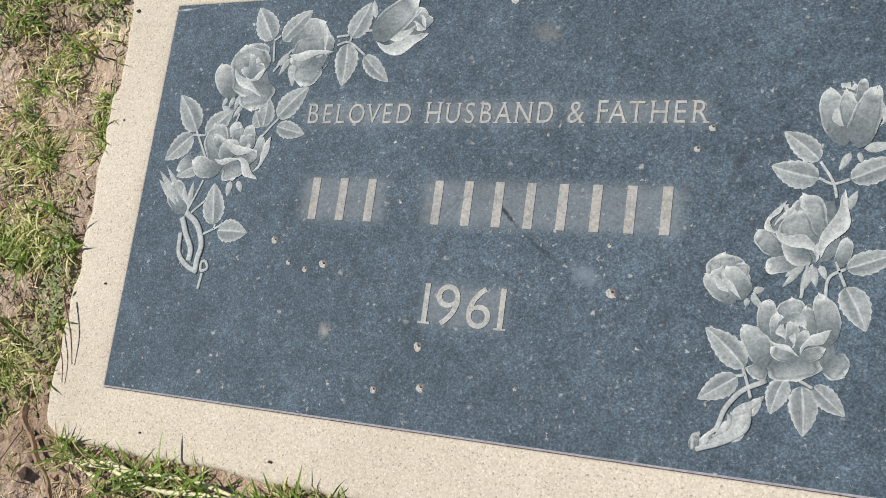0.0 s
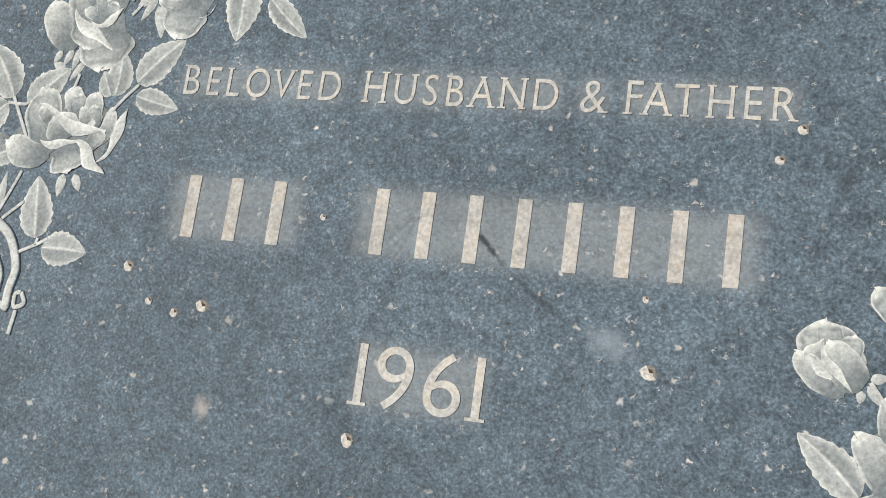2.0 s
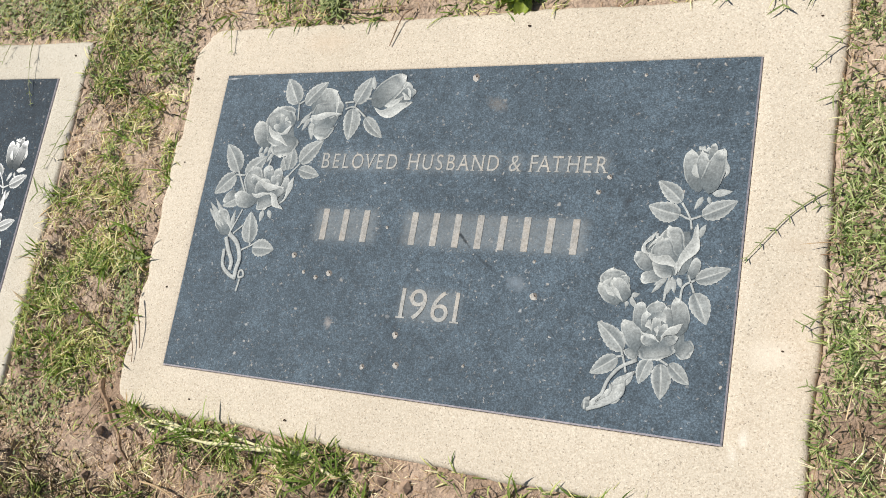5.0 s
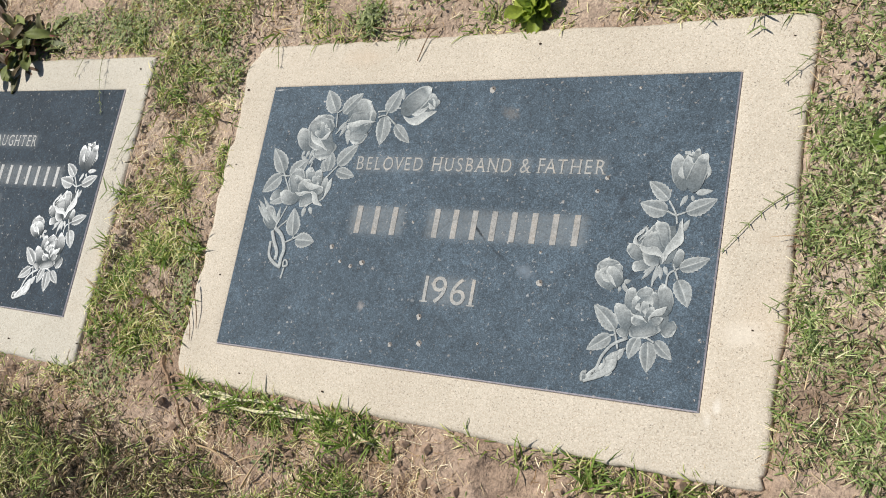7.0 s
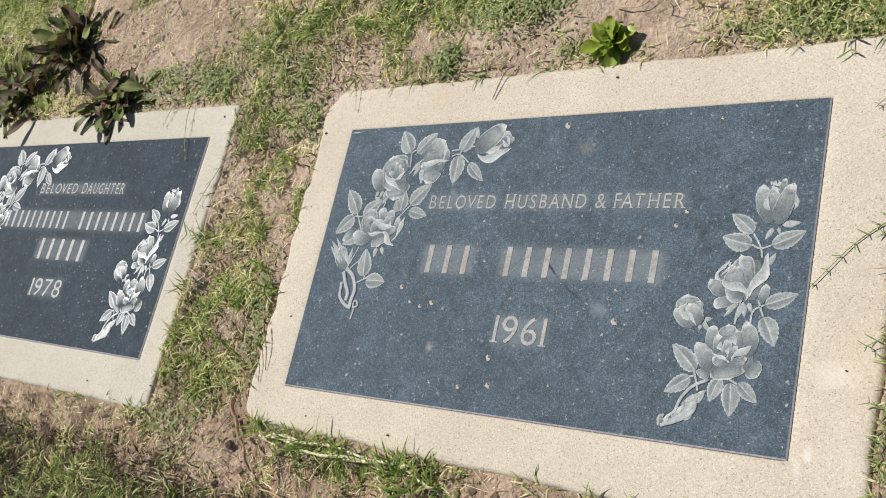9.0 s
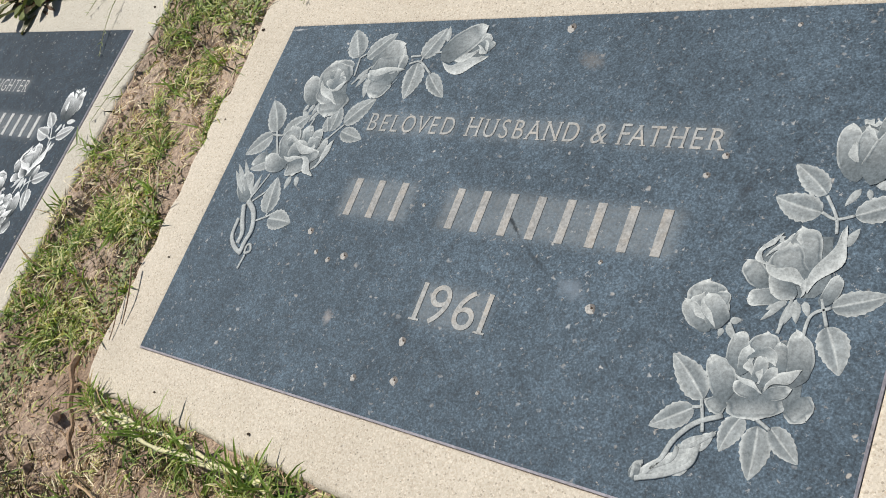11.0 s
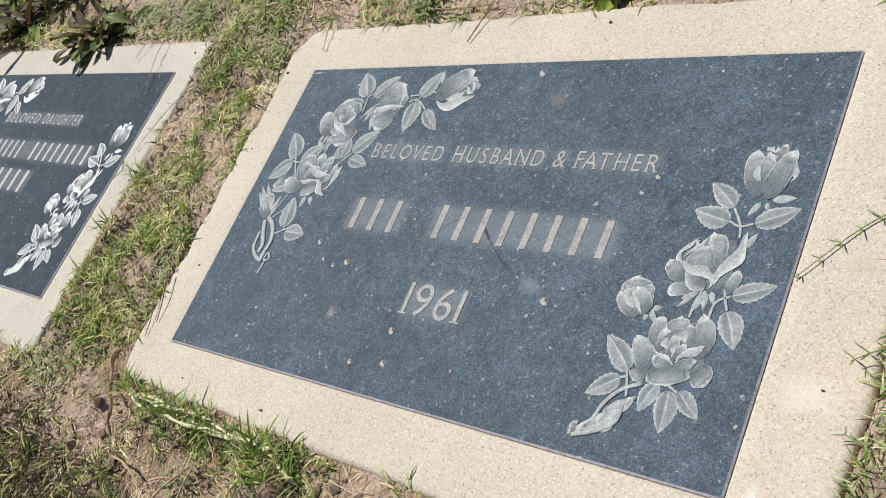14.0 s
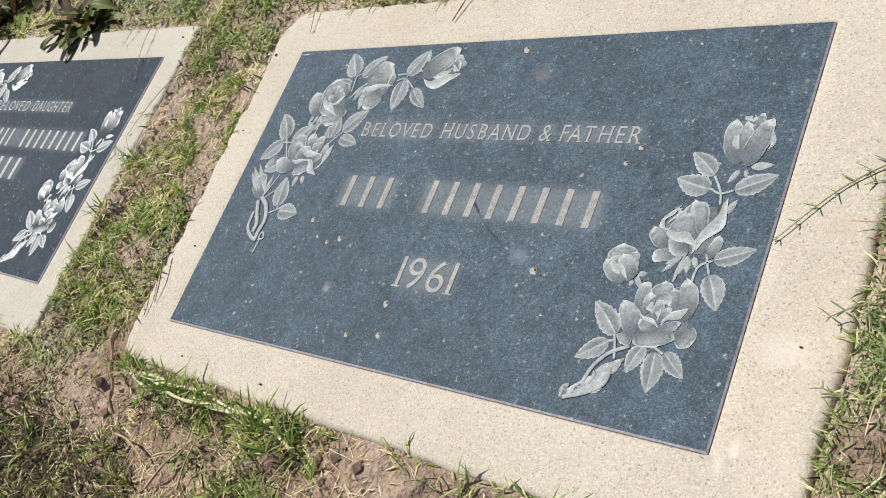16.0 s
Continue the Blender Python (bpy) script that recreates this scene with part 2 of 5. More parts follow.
def plain_mat(name, color, rough=0.85, vary=0.3, scale=120):
    m = Mat(name, rough, 0.2)
    col = m.mix(1.0, color, m.ramp(m.noise(scale, 4, 0.65), (0.3, 1 - vary), (0.7, 1 + vary)), "MULTIPLY")
    m.color(col)
    m.bump(m.noise(scale * 3, 3), 0.3, 0.001)
    return m.m


# boxes of lettering on the two slabs: centre and half size
HALO_A = [(-0.1155, 0.080, 0.055, 0.0095), (0.015, 0.080, 0.060, 0.0095), (0.095, 0.080, 0.007, 0.009), (0.159, 0.080, 0.045, 0.0095),
          (-0.118, -0.003, 0.043, 0.019), (0.078, -0.003, 0.113, 0.019), (0.016, -0.093, 0.037, 0.017)]
HALO_B = [(0.020, 0.104, 0.140, 0.010), (0.020, 0.038, 0.236, 0.018), (0.021, -0.022, 0.083, 0.020), (0.016, -0.099, 0.050, 0.016)]
STREAKS_A = [(0.030, 0.004, 0.060, -0.026, 0.0024, (0.012, 0.016, 0.02), 0.85), (0.060, -0.026, 0.096, -0.052, 0.0028, (0.018, 0.024, 0.03), 0.55), (0.104, -0.052, 0.135, -0.066, 0.010, (0.17, 0.20, 0.23), 0.5),
             (-0.1165, -0.116, -0.1150, -0.134, 0.006, (0.30, 0.27, 0.25), 0.6), (-0.355, 0.196, -0.330, 0.197, 0.0016, (0.45, 0.45, 0.45), 0.7), (0.045, 0.160, 0.075, 0.145, 0.010, (0.17, 0.15, 0.13), 0.4),
             (0.227, 0.041, 0.239, 0.036, 0.010, (0.02, 0.022, 0.026), 0.55)]
M_CONC_A = concrete_mat("cast concrete", (0.503, 0.450, 0.370), [(0.3745, -0.192, 0.006, 0.014, (0.70, 0.66, 0.59), 0.45), (0.366, -0.208, 0.006, 0.010, (0.70, 0.66, 0.59), 0.3), (0.405, 0.0, 0.018, 0.012, (0.40, 0.33, 0.25), 0.4), (0.392, -0.11, 0.03, 0.02, (0.62, 0.56, 0.47), 0.5), (-0.20, 0.245, 0.05, 0.02, (0.48, 0.38, 0.28), 0.35)])
M_CONC_B = concrete_mat("smooth cast concrete", (0.47, 0.44, 0.375))
M_GRAN_A = granite_mat("weathered granite", (0.0550, 0.0755, 0.0940), HALO_A, STREAKS_A)
M_GRAN_B = granite_mat("dark granite", (0.026, 0.037, 0.048), HALO_B)
M_EDGE = plain_mat("sawn granite edge", (0.33, 0.31, 0.335), 0.8, 0.3, 300)
# low and high tones of the relief carry the petals' painted shading
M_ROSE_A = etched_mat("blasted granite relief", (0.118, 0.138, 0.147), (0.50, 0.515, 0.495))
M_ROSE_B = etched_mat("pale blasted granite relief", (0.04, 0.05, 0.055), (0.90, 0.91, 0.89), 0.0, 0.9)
M_TEXT_A = etched_mat("blasted lettering", (0.35, 0.35, 0.335), (0.35, 0.35, 0.335), 0.2)
M_BAR_A = etched_mat("blasted bar", (0.315, 0.31, 0.295), (0.315, 0.31, 0.295), 0.15)
M_TEXT_B = etched_mat("pale blasted lettering", (0.45, 0.45, 0.435), (0.45, 0.45, 0.435))
# pale and dark copies paint the lit and shaded sides of a chip
M_CHIP = plain_mat("chipped granite", (0.35, 0.335, 0.31), 0.9, 0.35, 500)
M_CHIP_SHADED = plain_mat("shaded chip granite", (0.14, 0.13, 0.12), 0.9, 0.35, 500)
M_PIT = plain_mat("dark pit and crumb", (0.05, 0.035, 0.025), 1.0, 0.4, 400)
M_SOIL = soil_mat()
M_GRASS = leafy_mat("grass blades", ((0.0, (0.025, 0.055, 0.010)), (0.32, (0.15, 0.235, 0.05)), (0.56, (0.42, 0.48, 0.15)), (0.74, (0.66, 0.60, 0.31)), (0.94, (0.88, 0.79, 0.54))), 0.55, 0.35, False, 0.3, True)
M_FINE = leafy_mat("fine grass blades", ((0.0, (0.09, 0.14, 0.045)), (0.40, (0.28, 0.36, 0.13)), (0.78, (0.48, 0.54, 0.24)), (1.0, (0.80, 0.74, 0.50))), 0.55, 0.35, False, 0.3)
M_TUFT = leafy_mat("dark grass blades", ((0.0, (0.07, 0.13, 0.025)), (0.55, (0.30, 0.41, 0.09)), (1.0, (0.65, 0.64, 0.28))), 0.4, 0.35)
M_THATCH_SHADE = leafy_mat("thatch and gap shade", ((0.0, (0.028, 0.03, 0.012)), (0.5, (0.085, 0.064, 0.035)), (1.0, (0.24, 0.165, 0.10))), 0.8, 0.1)
M_STRAW = leafy_mat("dry grass", ((0.0, (0.26, 0.15, 0.08)), (0.45, (0.55, 0.40, 0.23)), (1.0, (0.88, 0.78, 0.56))), 0.7, 0.1)
M_CLOVER = leafy_mat("small weed leaves", ((0.0, (0.11, 0.145, 0.045)), (1.0, (0.31, 0.345, 0.14))), 0.55, 0.25)
M_DOCK = leafy_mat("dark red-green weed leaf", ((0.0, (0.11, 0.065, 0.045)), (0.35, (0.11, 0.09, 0.045)), (0.7, (0.115, 0.135, 0.045)), (1.0, (0.25, 0.28, 0.08))), 0.55, 0.12, True, 0.25)
M_GREEN = leafy_mat("bright green weed leaf", ((0.0, (0.13, 0.21, 0.025)), (1.0, (0.40, 0.46, 0.08))), 0.4, 0.3, True, 0.5)
M_MIDRIB = plain_mat("reddish leaf rib", (0.34, 0.14, 0.11), 0.6, 0.3, 300)
M_SPRIG = leafy_mat("sprig leaves", ((0.0, (0.12, 0.17, 0.06)), (1.0, (0.33, 0.38, 0.15))), 0.5, 0.2)
M_STEM = plain_mat("thin green stem", (0.20, 0.22, 0.09), 0.6, 0.35, 200)
M_STOLON = plain_mat("pale grass runner", (0.56, 0.52, 0.31), 0.6, 0.3, 260)
M_STICK = plain_mat("dry brown stick", (0.25, 0.165, 0.105), 0.9, 0.4, 200)
M_CLOD = plain_mat("soil clod", (0.29, 0.205, 0.145), 0.95, 0.35, 160)


# ---- helpers for meshes ----
def finish(name, me, material, parent=None, label="", smooth=False):
    for mt in (material if isinstance(material, (list, tuple)) else [material]):
        me.materials.append(mt)
    if smooth:
        me.polygons.foreach_set("use_smooth", [True] * len(me.polygons))
    ob = new(name, me)
    if parent:
        ob.parent = parent
    if label:
        ob["label"] = label
    return ob


def part(name, bm, material, parent=None, label="", smooth=False):
    me = bpy.data.meshes.new(name)
    bm.normal_update()
    bm.to_mesh(me)
    bm.free()
    return finish(name, me, material, parent, label, smooth)


def raw(name, verts, faces, material, parent=None, label="", smooth=False):
    me = bpy.data.meshes.new(name)
    me.from_pydata([tuple(v) for v in verts], [], [tuple(f) for f in faces])
    me.update()
    return finish(name, me, material, parent, label, smooth)


def empty(name, place=(0, 0, 0)):
    ob = new(name)
    ob.empty_display_size = 0.05
    ob.location = place
    return ob


def lattice(x, y, seed):
    """Smooth value noise in -1..1 on arrays."""
    def h(i, j):
        v = np.sin(i * 127.1 + j * 311.7 + seed * 74.7) * 43758.5453
        return v - np.floor(v)
    i, j = np.floor(x), np.floor(y)
    u, v = x - i, y - j
    u, v = u * u * (3 - 2 * u), v * v * (3 - 2 * v)
    a = h(i, j) * (1 - u) + h(i + 1, j) * u
    b = h(i, j + 1) * (1 - u) + h(i + 1, j + 1) * u
    return 2 * (a * (1 - v) + b * v) - 1


def fbm(x, y, scale, seed, octaves=4):
    x, y = np.asarray(x, float), np.asarray(y, float)
    s, a, f = 0.0, 1.0, scale
    for k in range(octaves):
        s = s + a * lattice(x * f + 17.3 * k, y * f - 9.1 * k, seed + k)
        a, f = a * 0.5, f * 2.03
    return s


def tube(points, radii, sides=6):
    """A bmesh tube through points."""
    bm = bmesh.new()
    add_tube(bm, points, radii, sides)
    return bm


def add_tube(bm, points, radii, sides=6, flat=1.0):
    pts = [Vector(p) for p in points]
    rings = []
    for i, p in enumerate(pts):
        d = (pts[min(i + 1, len(pts) - 1)] - pts[max(i - 1, 0)]).normalized()
        a = d.cross(Vector((0, 0, 1)))
        a = a.normalized() if a.length > 1e-4 else Vector((1, 0, 0))
        b = a.cross(d)
        r = radii[i] if isinstance(radii, (list, tuple)) else radii
        rings.append([bm.verts.new(p + a * r * math.cos(2 * math.pi * k / sides) + b * r * flat * math.sin(2 * math.pi * k / sides)) for k in range(sides)])
    for q, r in zip(rings, rings[1:]):
        for k in range(sides):
            bm.faces.new((q[k], q[(k + 1) % sides], r[(k + 1) % sides], r[k]))
    bm.faces.new(rings[0][::-1])
    bm.faces.new(rings[-1])


def curve_points(ctrl, n):
    """Points of a smooth line through control points."""
    c = [Vector(p) for p in ctrl]
    c = [c[0] * 2 - c[1]] + c + [c[-1] * 2 - c[-2]]
    out = []
    segs = len(c) - 3
    for k in range(n):
        s = k / (n - 1) * segs
        i = min(int(s), segs - 1)
        u = s - i
        p0, p1, p2, p3 = c[i:i + 4]
        out.append(0.5 * ((2 * p1) + (p2 - p0) * u + (2 * p0 - 5 * p1 + 4 * p2 - p3) * u * u + (3 * p1 - p0 - 3 * p2 + p3) * u ** 3))
    return out


# ---- ground: one sheet to the horizon ----
MARKERS = [(-0.426, 0.436, -0.270, 0.275), (-1.503, -0.640, -0.268, 0.280)]


def axis(lo, hi, step, far):
    inner = list(np.arange(lo, hi + step / 2, step))
    out_hi, out_lo, d = [], [], step
    a, b = inner[0], inner[-1]
    while b < far:
        d *= 1.35
        a, b = a - d, b + d
        out_lo.append(a)
        out_hi.append(b)
    return np.array(out_lo[::-1] + inner + out_hi)


def inside(x, y, grow=0.0):
    r = np.zeros(np.shape(x), bool)
    for x0, x1, y0, y1 in MARKERS:
        r |= (x > x0 - grow) & (x < x1 + grow) & (y > y0 - grow) & (y < y1 + grow)
    return r


def ground_z(x, y):
    z = -0.006 + 0.0045 * fbm(x, y, 3.0, 3) + 0.0042 * fbm(x, y, 16.0, 9, 4) + np.where(inside(x, y, 0.01), 0.0, 0.0022) * np.maximum(fbm(x, y, 62.0, 14, 2), -0.3)
    z = z + 0.010 * np.clip((x - 0.425) / 0.015, 0, 1) * (x < 0.9) + 0.004 * np.exp(-((x + 0.622) / 0.022) ** 2) * (np.abs(y) < 0.27)
    z = z - np.where(inside(x, y, 0.012), 0.0, np.where(y < -0.29, 0.034, 0.022)) * np.clip(fbm(x, y, 17.0, 77, 2) - 0.08, 0, 0.5) * np.where((y < -0.27) | (np.abs(x + 0.53) < 0.12) & (y < 0.27), 1.0, 0.35)
    z = np.where(inside(x, y, 0.004), np.minimum(z, -0.006), np.minimum(z, 0.006))
    return z


gx, gy = axis(-1.95, 0.70, 0.0055, 400.0), axis(-0.68, 0.78, 0.0055, 400.0)
GX, GY = np.meshgrid(gx, gy)
GZ = ground_z(GX, GY)
far = np.clip((np.maximum(np.abs(GX + 0.62) - 1.30, 0) + np.maximum(np.abs(GY - 0.05) - 0.72, 0)) / 0.10, 0, 1)
GZ = GZ * (1 - far) - 0.008 * far
nx, ny = len(gx), len(gy)
idx = np.arange(nx * ny).reshape(ny, nx)
quads = np.stack([idx[:-1, :-1], idx[:-1, 1:], idx[1:, 1:], idx[1:, :-1]], -1).reshape(-1, 4)
ground = raw("ground", np.stack([GX, GY, GZ], -1).reshape(-1, 3).tolist(), quads.tolist(), M_SOIL, smooth=True)
tagged(ground, "dry brown bare soil with cracks and litter", "ground", kind="structure")


# ---- grave markers ----
SLAB_W, SLAB_H, SLAB_Z = 0.711, 0.404, 0.0014


def border_mesh(x0, x1, y0, y1, corner, seed, drop, rough):
    """A cast frame round the slab's opening, its outer edge uneven and worn."""
    hx, hy = SLAB_W / 2 + 0.0006, SLAB_H / 2 + 0.0006
    n = 420
    inner, outer = [], []
    per = 4 * (hx + hy)
    for k in range(n):
        s = k / n * per
        if s < 2 * hx:
            u, v, side = -1 + s / hx, -1, 0
        elif s < 2 * hx + 2 * hy:
            u, v, side = 1, -1 + (s - 2 * hx) / hy, 1
        elif s < 4 * hx + 2 * hy:
            u, v, side = 1 - (s - 2 * hx - 2 * hy) / hx, 1, 2
        else:
            u, v, side = -1, 1 - (s - 4 * hx - 2 * hy) / hy, 3
        inner.append(Vector((u * hx, v * hy, 0)))
        ox = x0 + (x1 - x0) * (u + 1) / 2
        oy = y0 + (y1 - y0) * (v + 1) / 2 + drop * (0.5 - (u + 1) / 2) * (1 - v) / 2
        # rounding of the outer corner
        cu, cv = (1 if u > 0 else -1), (1 if v > 0 else -1)
        rc = corner[(0 if cv < 0 else 2) + (0 if cu < 0 else 1)]
        ex, ey = (x1 if cu > 0 else x0) - ox, (y1 if cv > 0 else y0) - oy
        d = abs(ex) + abs(ey)
        if d < 2 * rc:
            pull = (1 - d / (2 * rc)) ** 2 * rc * 0.6
            ox -= cu * pull
            oy -= cv * pull
        wob = rough * (0.0022 * float(fbm(ox, oy, 9.0, seed)) + 0.0016 * float(fbm(ox, oy, 60.0, seed + 5)))
        if side == 3:
            wob += rough * 0.0034 * max(-1.0, min(1.0, 4 * float(fbm(ox, oy, 22.0, seed + 8, 2))))
        if side in (0, 2):
            oy += wob
        else:
            ox += wob
        outer.append(Vector((ox, oy, 0)))
    bm = bmesh.new()
    layers = []
    def ring(fr, z, push=0.0):
        out = []
        for a, b in zip(inner, outer):
            p = a.lerp(b, fr)
            d = (b - a).normalized()
            zz = z
            if 0 < fr <= 1 and z > -0.01:
                zz += 0.0007 * float(fbm(p.x, p.y, 14.0, seed + 2)) * min(1, fr * 3)
            out.append(bm.verts.new(p + d * push + Vector((0, 0, zz))))
        layers.append(out)
    ring(0, -0.05)
    ring(0, -0.0008)
    ring(0.03, 0.0)
    for f in (0.2, 0.4, 0.6, 0.78, 0.9):
        ring(f, 0.0)
    ring(1, -0.0006, -0.0045)
    ring(1, -0.0028, -0.0012)
    ring(1, -0.007, 0.0)
    ring(1, -0.09, 0.002)
    for q, r in zip(layers, layers[1:]):
        for k in range(n):
            bm.faces.new((q[k], r[k], r[(k + 1) % n], q[(k + 1) % n]))
    return bm


def slab_mesh():
    """The slab, its arris worn wide and pale along the front and one side and kept sharp along the others."""
    bm = bmesh.new()
    hx, hy, sharp, worn = SLAB_W / 2, SLAB_H / 2, 0.0005, 0.0017
    levels = [(0, 0, -0.05), (0, 0, SLAB_Z - 0.0012), (sharp, worn, SLAB_Z)]
    rings = [[bm.verts.new((x, y, z)) for x, y in ((-hx + s, -hy + w), (hx - w, -hy + w), (hx - w, hy - s), (-hx + s, hy - s))] for s, w, z in levels]
    for a, b in zip(rings, rings[1:]):
        for k in range(4):
            f = bm.faces.new((a[k], a[(k + 1) % 4], b[(k + 1) % 4], b[k]))
            f.material_index = 1
    bm.faces.new(rings[-1])
    bm.faces.new(rings[0][::-1])
    return bm


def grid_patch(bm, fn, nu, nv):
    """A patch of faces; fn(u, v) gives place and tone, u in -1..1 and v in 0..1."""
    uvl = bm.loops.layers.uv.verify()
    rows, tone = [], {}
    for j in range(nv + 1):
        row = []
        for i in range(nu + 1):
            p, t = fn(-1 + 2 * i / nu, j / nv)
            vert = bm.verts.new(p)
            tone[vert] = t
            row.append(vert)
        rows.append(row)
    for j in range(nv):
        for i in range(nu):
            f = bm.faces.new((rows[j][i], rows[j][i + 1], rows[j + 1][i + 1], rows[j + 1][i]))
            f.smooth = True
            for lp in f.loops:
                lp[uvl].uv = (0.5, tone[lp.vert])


def leaf_relief(bx, by, tx, ty, hw, bend=0.0):
    """A carved leaf with a saw-toothed edge and a raised midrib."""
    bm = bmesh.new()
    b, t = Vector((bx, by, 0)), Vector((tx, ty, 0))
    d = t - b
    n = Vector((-d.y, d.x, 0)).normalized()
    small = hw < 0.005
    nv = 6 if small else 21

    def fn(u, v):
        w = math.sin(math.pi * min(1, v ** 0.72)) ** 0.75 if 0 < v < 1 else 0.0
        w = max(w, 0.04)
        if not small and abs(u) > 0.99:
            w *= 1.0 + 0.11 * (int(v * nv + 0.5) % 3 / 2 - 0.5)
        p = b + d * v + n * (u * hw * w + bend * hw * 4 * v * (1 - v))
        rib = max(0.0, 1 - abs(u) * 7)
        z = SLAB_Z + 0.0004 + 0.0004 * math.sin(math.pi * v) * (1 - abs(u) ** 2) * (0.55 + 0.45 * abs(u)) + 0.0002 * rib
        if abs(u) > 0.99 or v in (0, 1):
            z = SLAB_Z + 0.0002
        # blasted tone with painted shading: pale edge and rib, one half lighter
        tone = 0.16 + 0.66 * max(max(0.0, (abs(u) - 0.50) / 0.50) ** 1.5, 0.75 * max(0.0, 1 - abs(u) * 11), 0.4 * v ** 4) + 0.30 * max(0.0, math.sin(2.6 * u + 0.4)) * (1 - abs(u))
        return Vector((p.x, p.y, z)), min(1, tone if not small else 0.55)

    grid_patch(bm, fn, 4 if small else 14, nv)
    return bm


def hull(points):
    """The convex outline of points in the plane."""
    pts = sorted(set(points))

    def chain(run):
        out = []
        for p in run:
            while len(out) > 1 and (out[-1][0] - out[-2][0]) * (p[1] - out[-2][1]) <= (out[-1][1] - out[-2][1]) * (p[0] - out[-2][0]):
                out.pop()
            out.append(p)
        return out[:-1]

    return chain(pts) + chain(pts[::-1])


def bed(petals):
    """The blasted ground under a bloom's petals, drawn in from their outline and toned dark as shade in the gaps."""
    pts = []
    for bx, by, tx, ty, left, right, peak in petals:
        d = Vector((tx - bx, ty - by))
        n = Vector((-d.y, d.x)).normalized()
        at = Vector((bx, by)) + d * peak / 100
        pts += [(tx, ty), (bx, by), tuple(at + n * left), tuple(at + n * right)]
    ring = hull(pts)
    mx, my = sum(p[0] for p in pts) / len(pts), sum(p[1] for p in pts) / len(pts)
    bm = bmesh.new()
    uvl = bm.loops.layers.uv.verify()
    mid = bm.verts.new((mx / 10000, my / 10000, SLAB_Z + 0.0004))
    rim = [bm.verts.new(((mx + (x - mx) * 0.80) / 10000, (my + (y - my) * 0.80) / 10000, SLAB_Z + 0.0002)) for x, y in ring]
    for p, q in zip(rim, rim[1:] + rim[:1]):
        f = bm.faces.new((mid, p, q))
        f.smooth = True
        for lp in f.loops:
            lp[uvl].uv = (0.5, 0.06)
    return bm


def bloom(owner, material, name, petals, seed):
    """A carved flower of overlapping petals, hindmost first: base, tip, reach to either side and where it is widest.
    Broad petals are painted darker where the next one shades them, with a lit rim; narrow ones are pale curled lips."""
    rng = random.Random(seed)
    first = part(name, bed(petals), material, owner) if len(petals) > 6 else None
    for k, (bx, by, tx, ty, left, right, peak) in enumerate(petals):
        b, t = Vector((bx, by, 0)) / 10000, Vector((tx, ty, 0)) / 10000
        d = t - b
        n = Vector((-d.y, d.x, 0)).normalized()
        mid, half = (left + right) / 20000, (left - right) / 20000
        lip = half < 0.19 * d.length or half < 0.0040
        z0 = SLAB_Z + 0.0005 + 0.000035 * k
        ph, amp = rng.uniform(0, 6.28), rng.uniform(0.03, 0.07)
        swing = rng.choice((-1, 1)) * half * 0.7 if lip else 0.0
        top, fold = peak / 100, rng.choice((1.0, 1.0, 0.6, 0.2))
        bm = bmesh.new()

        def fn(u, v):
            if lip:
                w = (0.30 + 0.70 * math.exp(-((v - top) / 0.24) ** 2)) * min(1.0, v / 0.10, (1 - v) / 0.12) ** 0.6
            elif v < top:
                w = (1 - 0.45 * (1 - v / top) ** 2) * min(1.0, v / 0.12) ** 0.5
            else:
                w = max(0.0, 1 - ((v - top) / (1 - top)) ** 2.6) ** 0.55
            wave = 1 + amp * math.sin(8 * v + ph + u) + 0.5 * amp * math.sin(17 * v + 2 * ph)
            p = b + d * (v + (0.7 * math.sin(3 * u + ph) + 0.4 * math.sin(8 * u + 2 * ph)) * amp * v ** 3) + n * (mid * (math.sin(math.pi * v) if lip else math.sin(math.pi * 0.5 * min(1, v / top)) if v < top else 0.5 + 0.5 * w) + half * u * max(w, 0.03) * wave + swing * math.sin(2 * math.pi * v) * (1 - v))
            z = z0 + 0.00012 * math.sin(math.pi * (0.12 + 0.70 * v)) * (1 - 0.6 * u * u)
            if abs(u) > 0.99 or v in (0.0, 1.0):
                z = max(SLAB_Z + 0.0001, z0 - 0.0001)
            # shade under the rolled rim and its highlight are painted into the tone
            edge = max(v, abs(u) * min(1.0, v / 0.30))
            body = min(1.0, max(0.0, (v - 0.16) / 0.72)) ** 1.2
            lit_rim = min(1.0, max(0.0, (edge - 0.87) / 0.08))
            tone = 0.02 + 0.52 * body + 0.12 * math.sin(2.4 * u + ph) * body + fold * (0.40 * lit_rim - 0.26 * math.exp(-((edge - 0.81) / 0.06) ** 2)) + (1 - fold) * 0.45 * max(0.0, (edge - 0.55) / 0.45) ** 1.6
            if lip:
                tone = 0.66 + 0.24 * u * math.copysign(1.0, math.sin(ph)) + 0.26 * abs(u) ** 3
            return Vector((p.x, p.y, z)), min(1.0, max(0.0, tone))

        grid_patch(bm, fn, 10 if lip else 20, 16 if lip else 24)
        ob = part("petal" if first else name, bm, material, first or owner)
        first = first or ob


def stem_relief(points, r):
    bm = bmesh.new()
    pts = curve_points([(x / 10000, y / 10000, SLAB_Z + 0.0003) for x, y in points], 5 * len(points))
    add_tube(bm, pts, [r] * len(pts), 6, 0.30)
    uvl = bm.loops.layers.uv.verify()
    for f in bm.faces:
        f.smooth = True
        for lp in f.loops:
            lp[uvl].uv = (0.5, 0.62)
    return bm


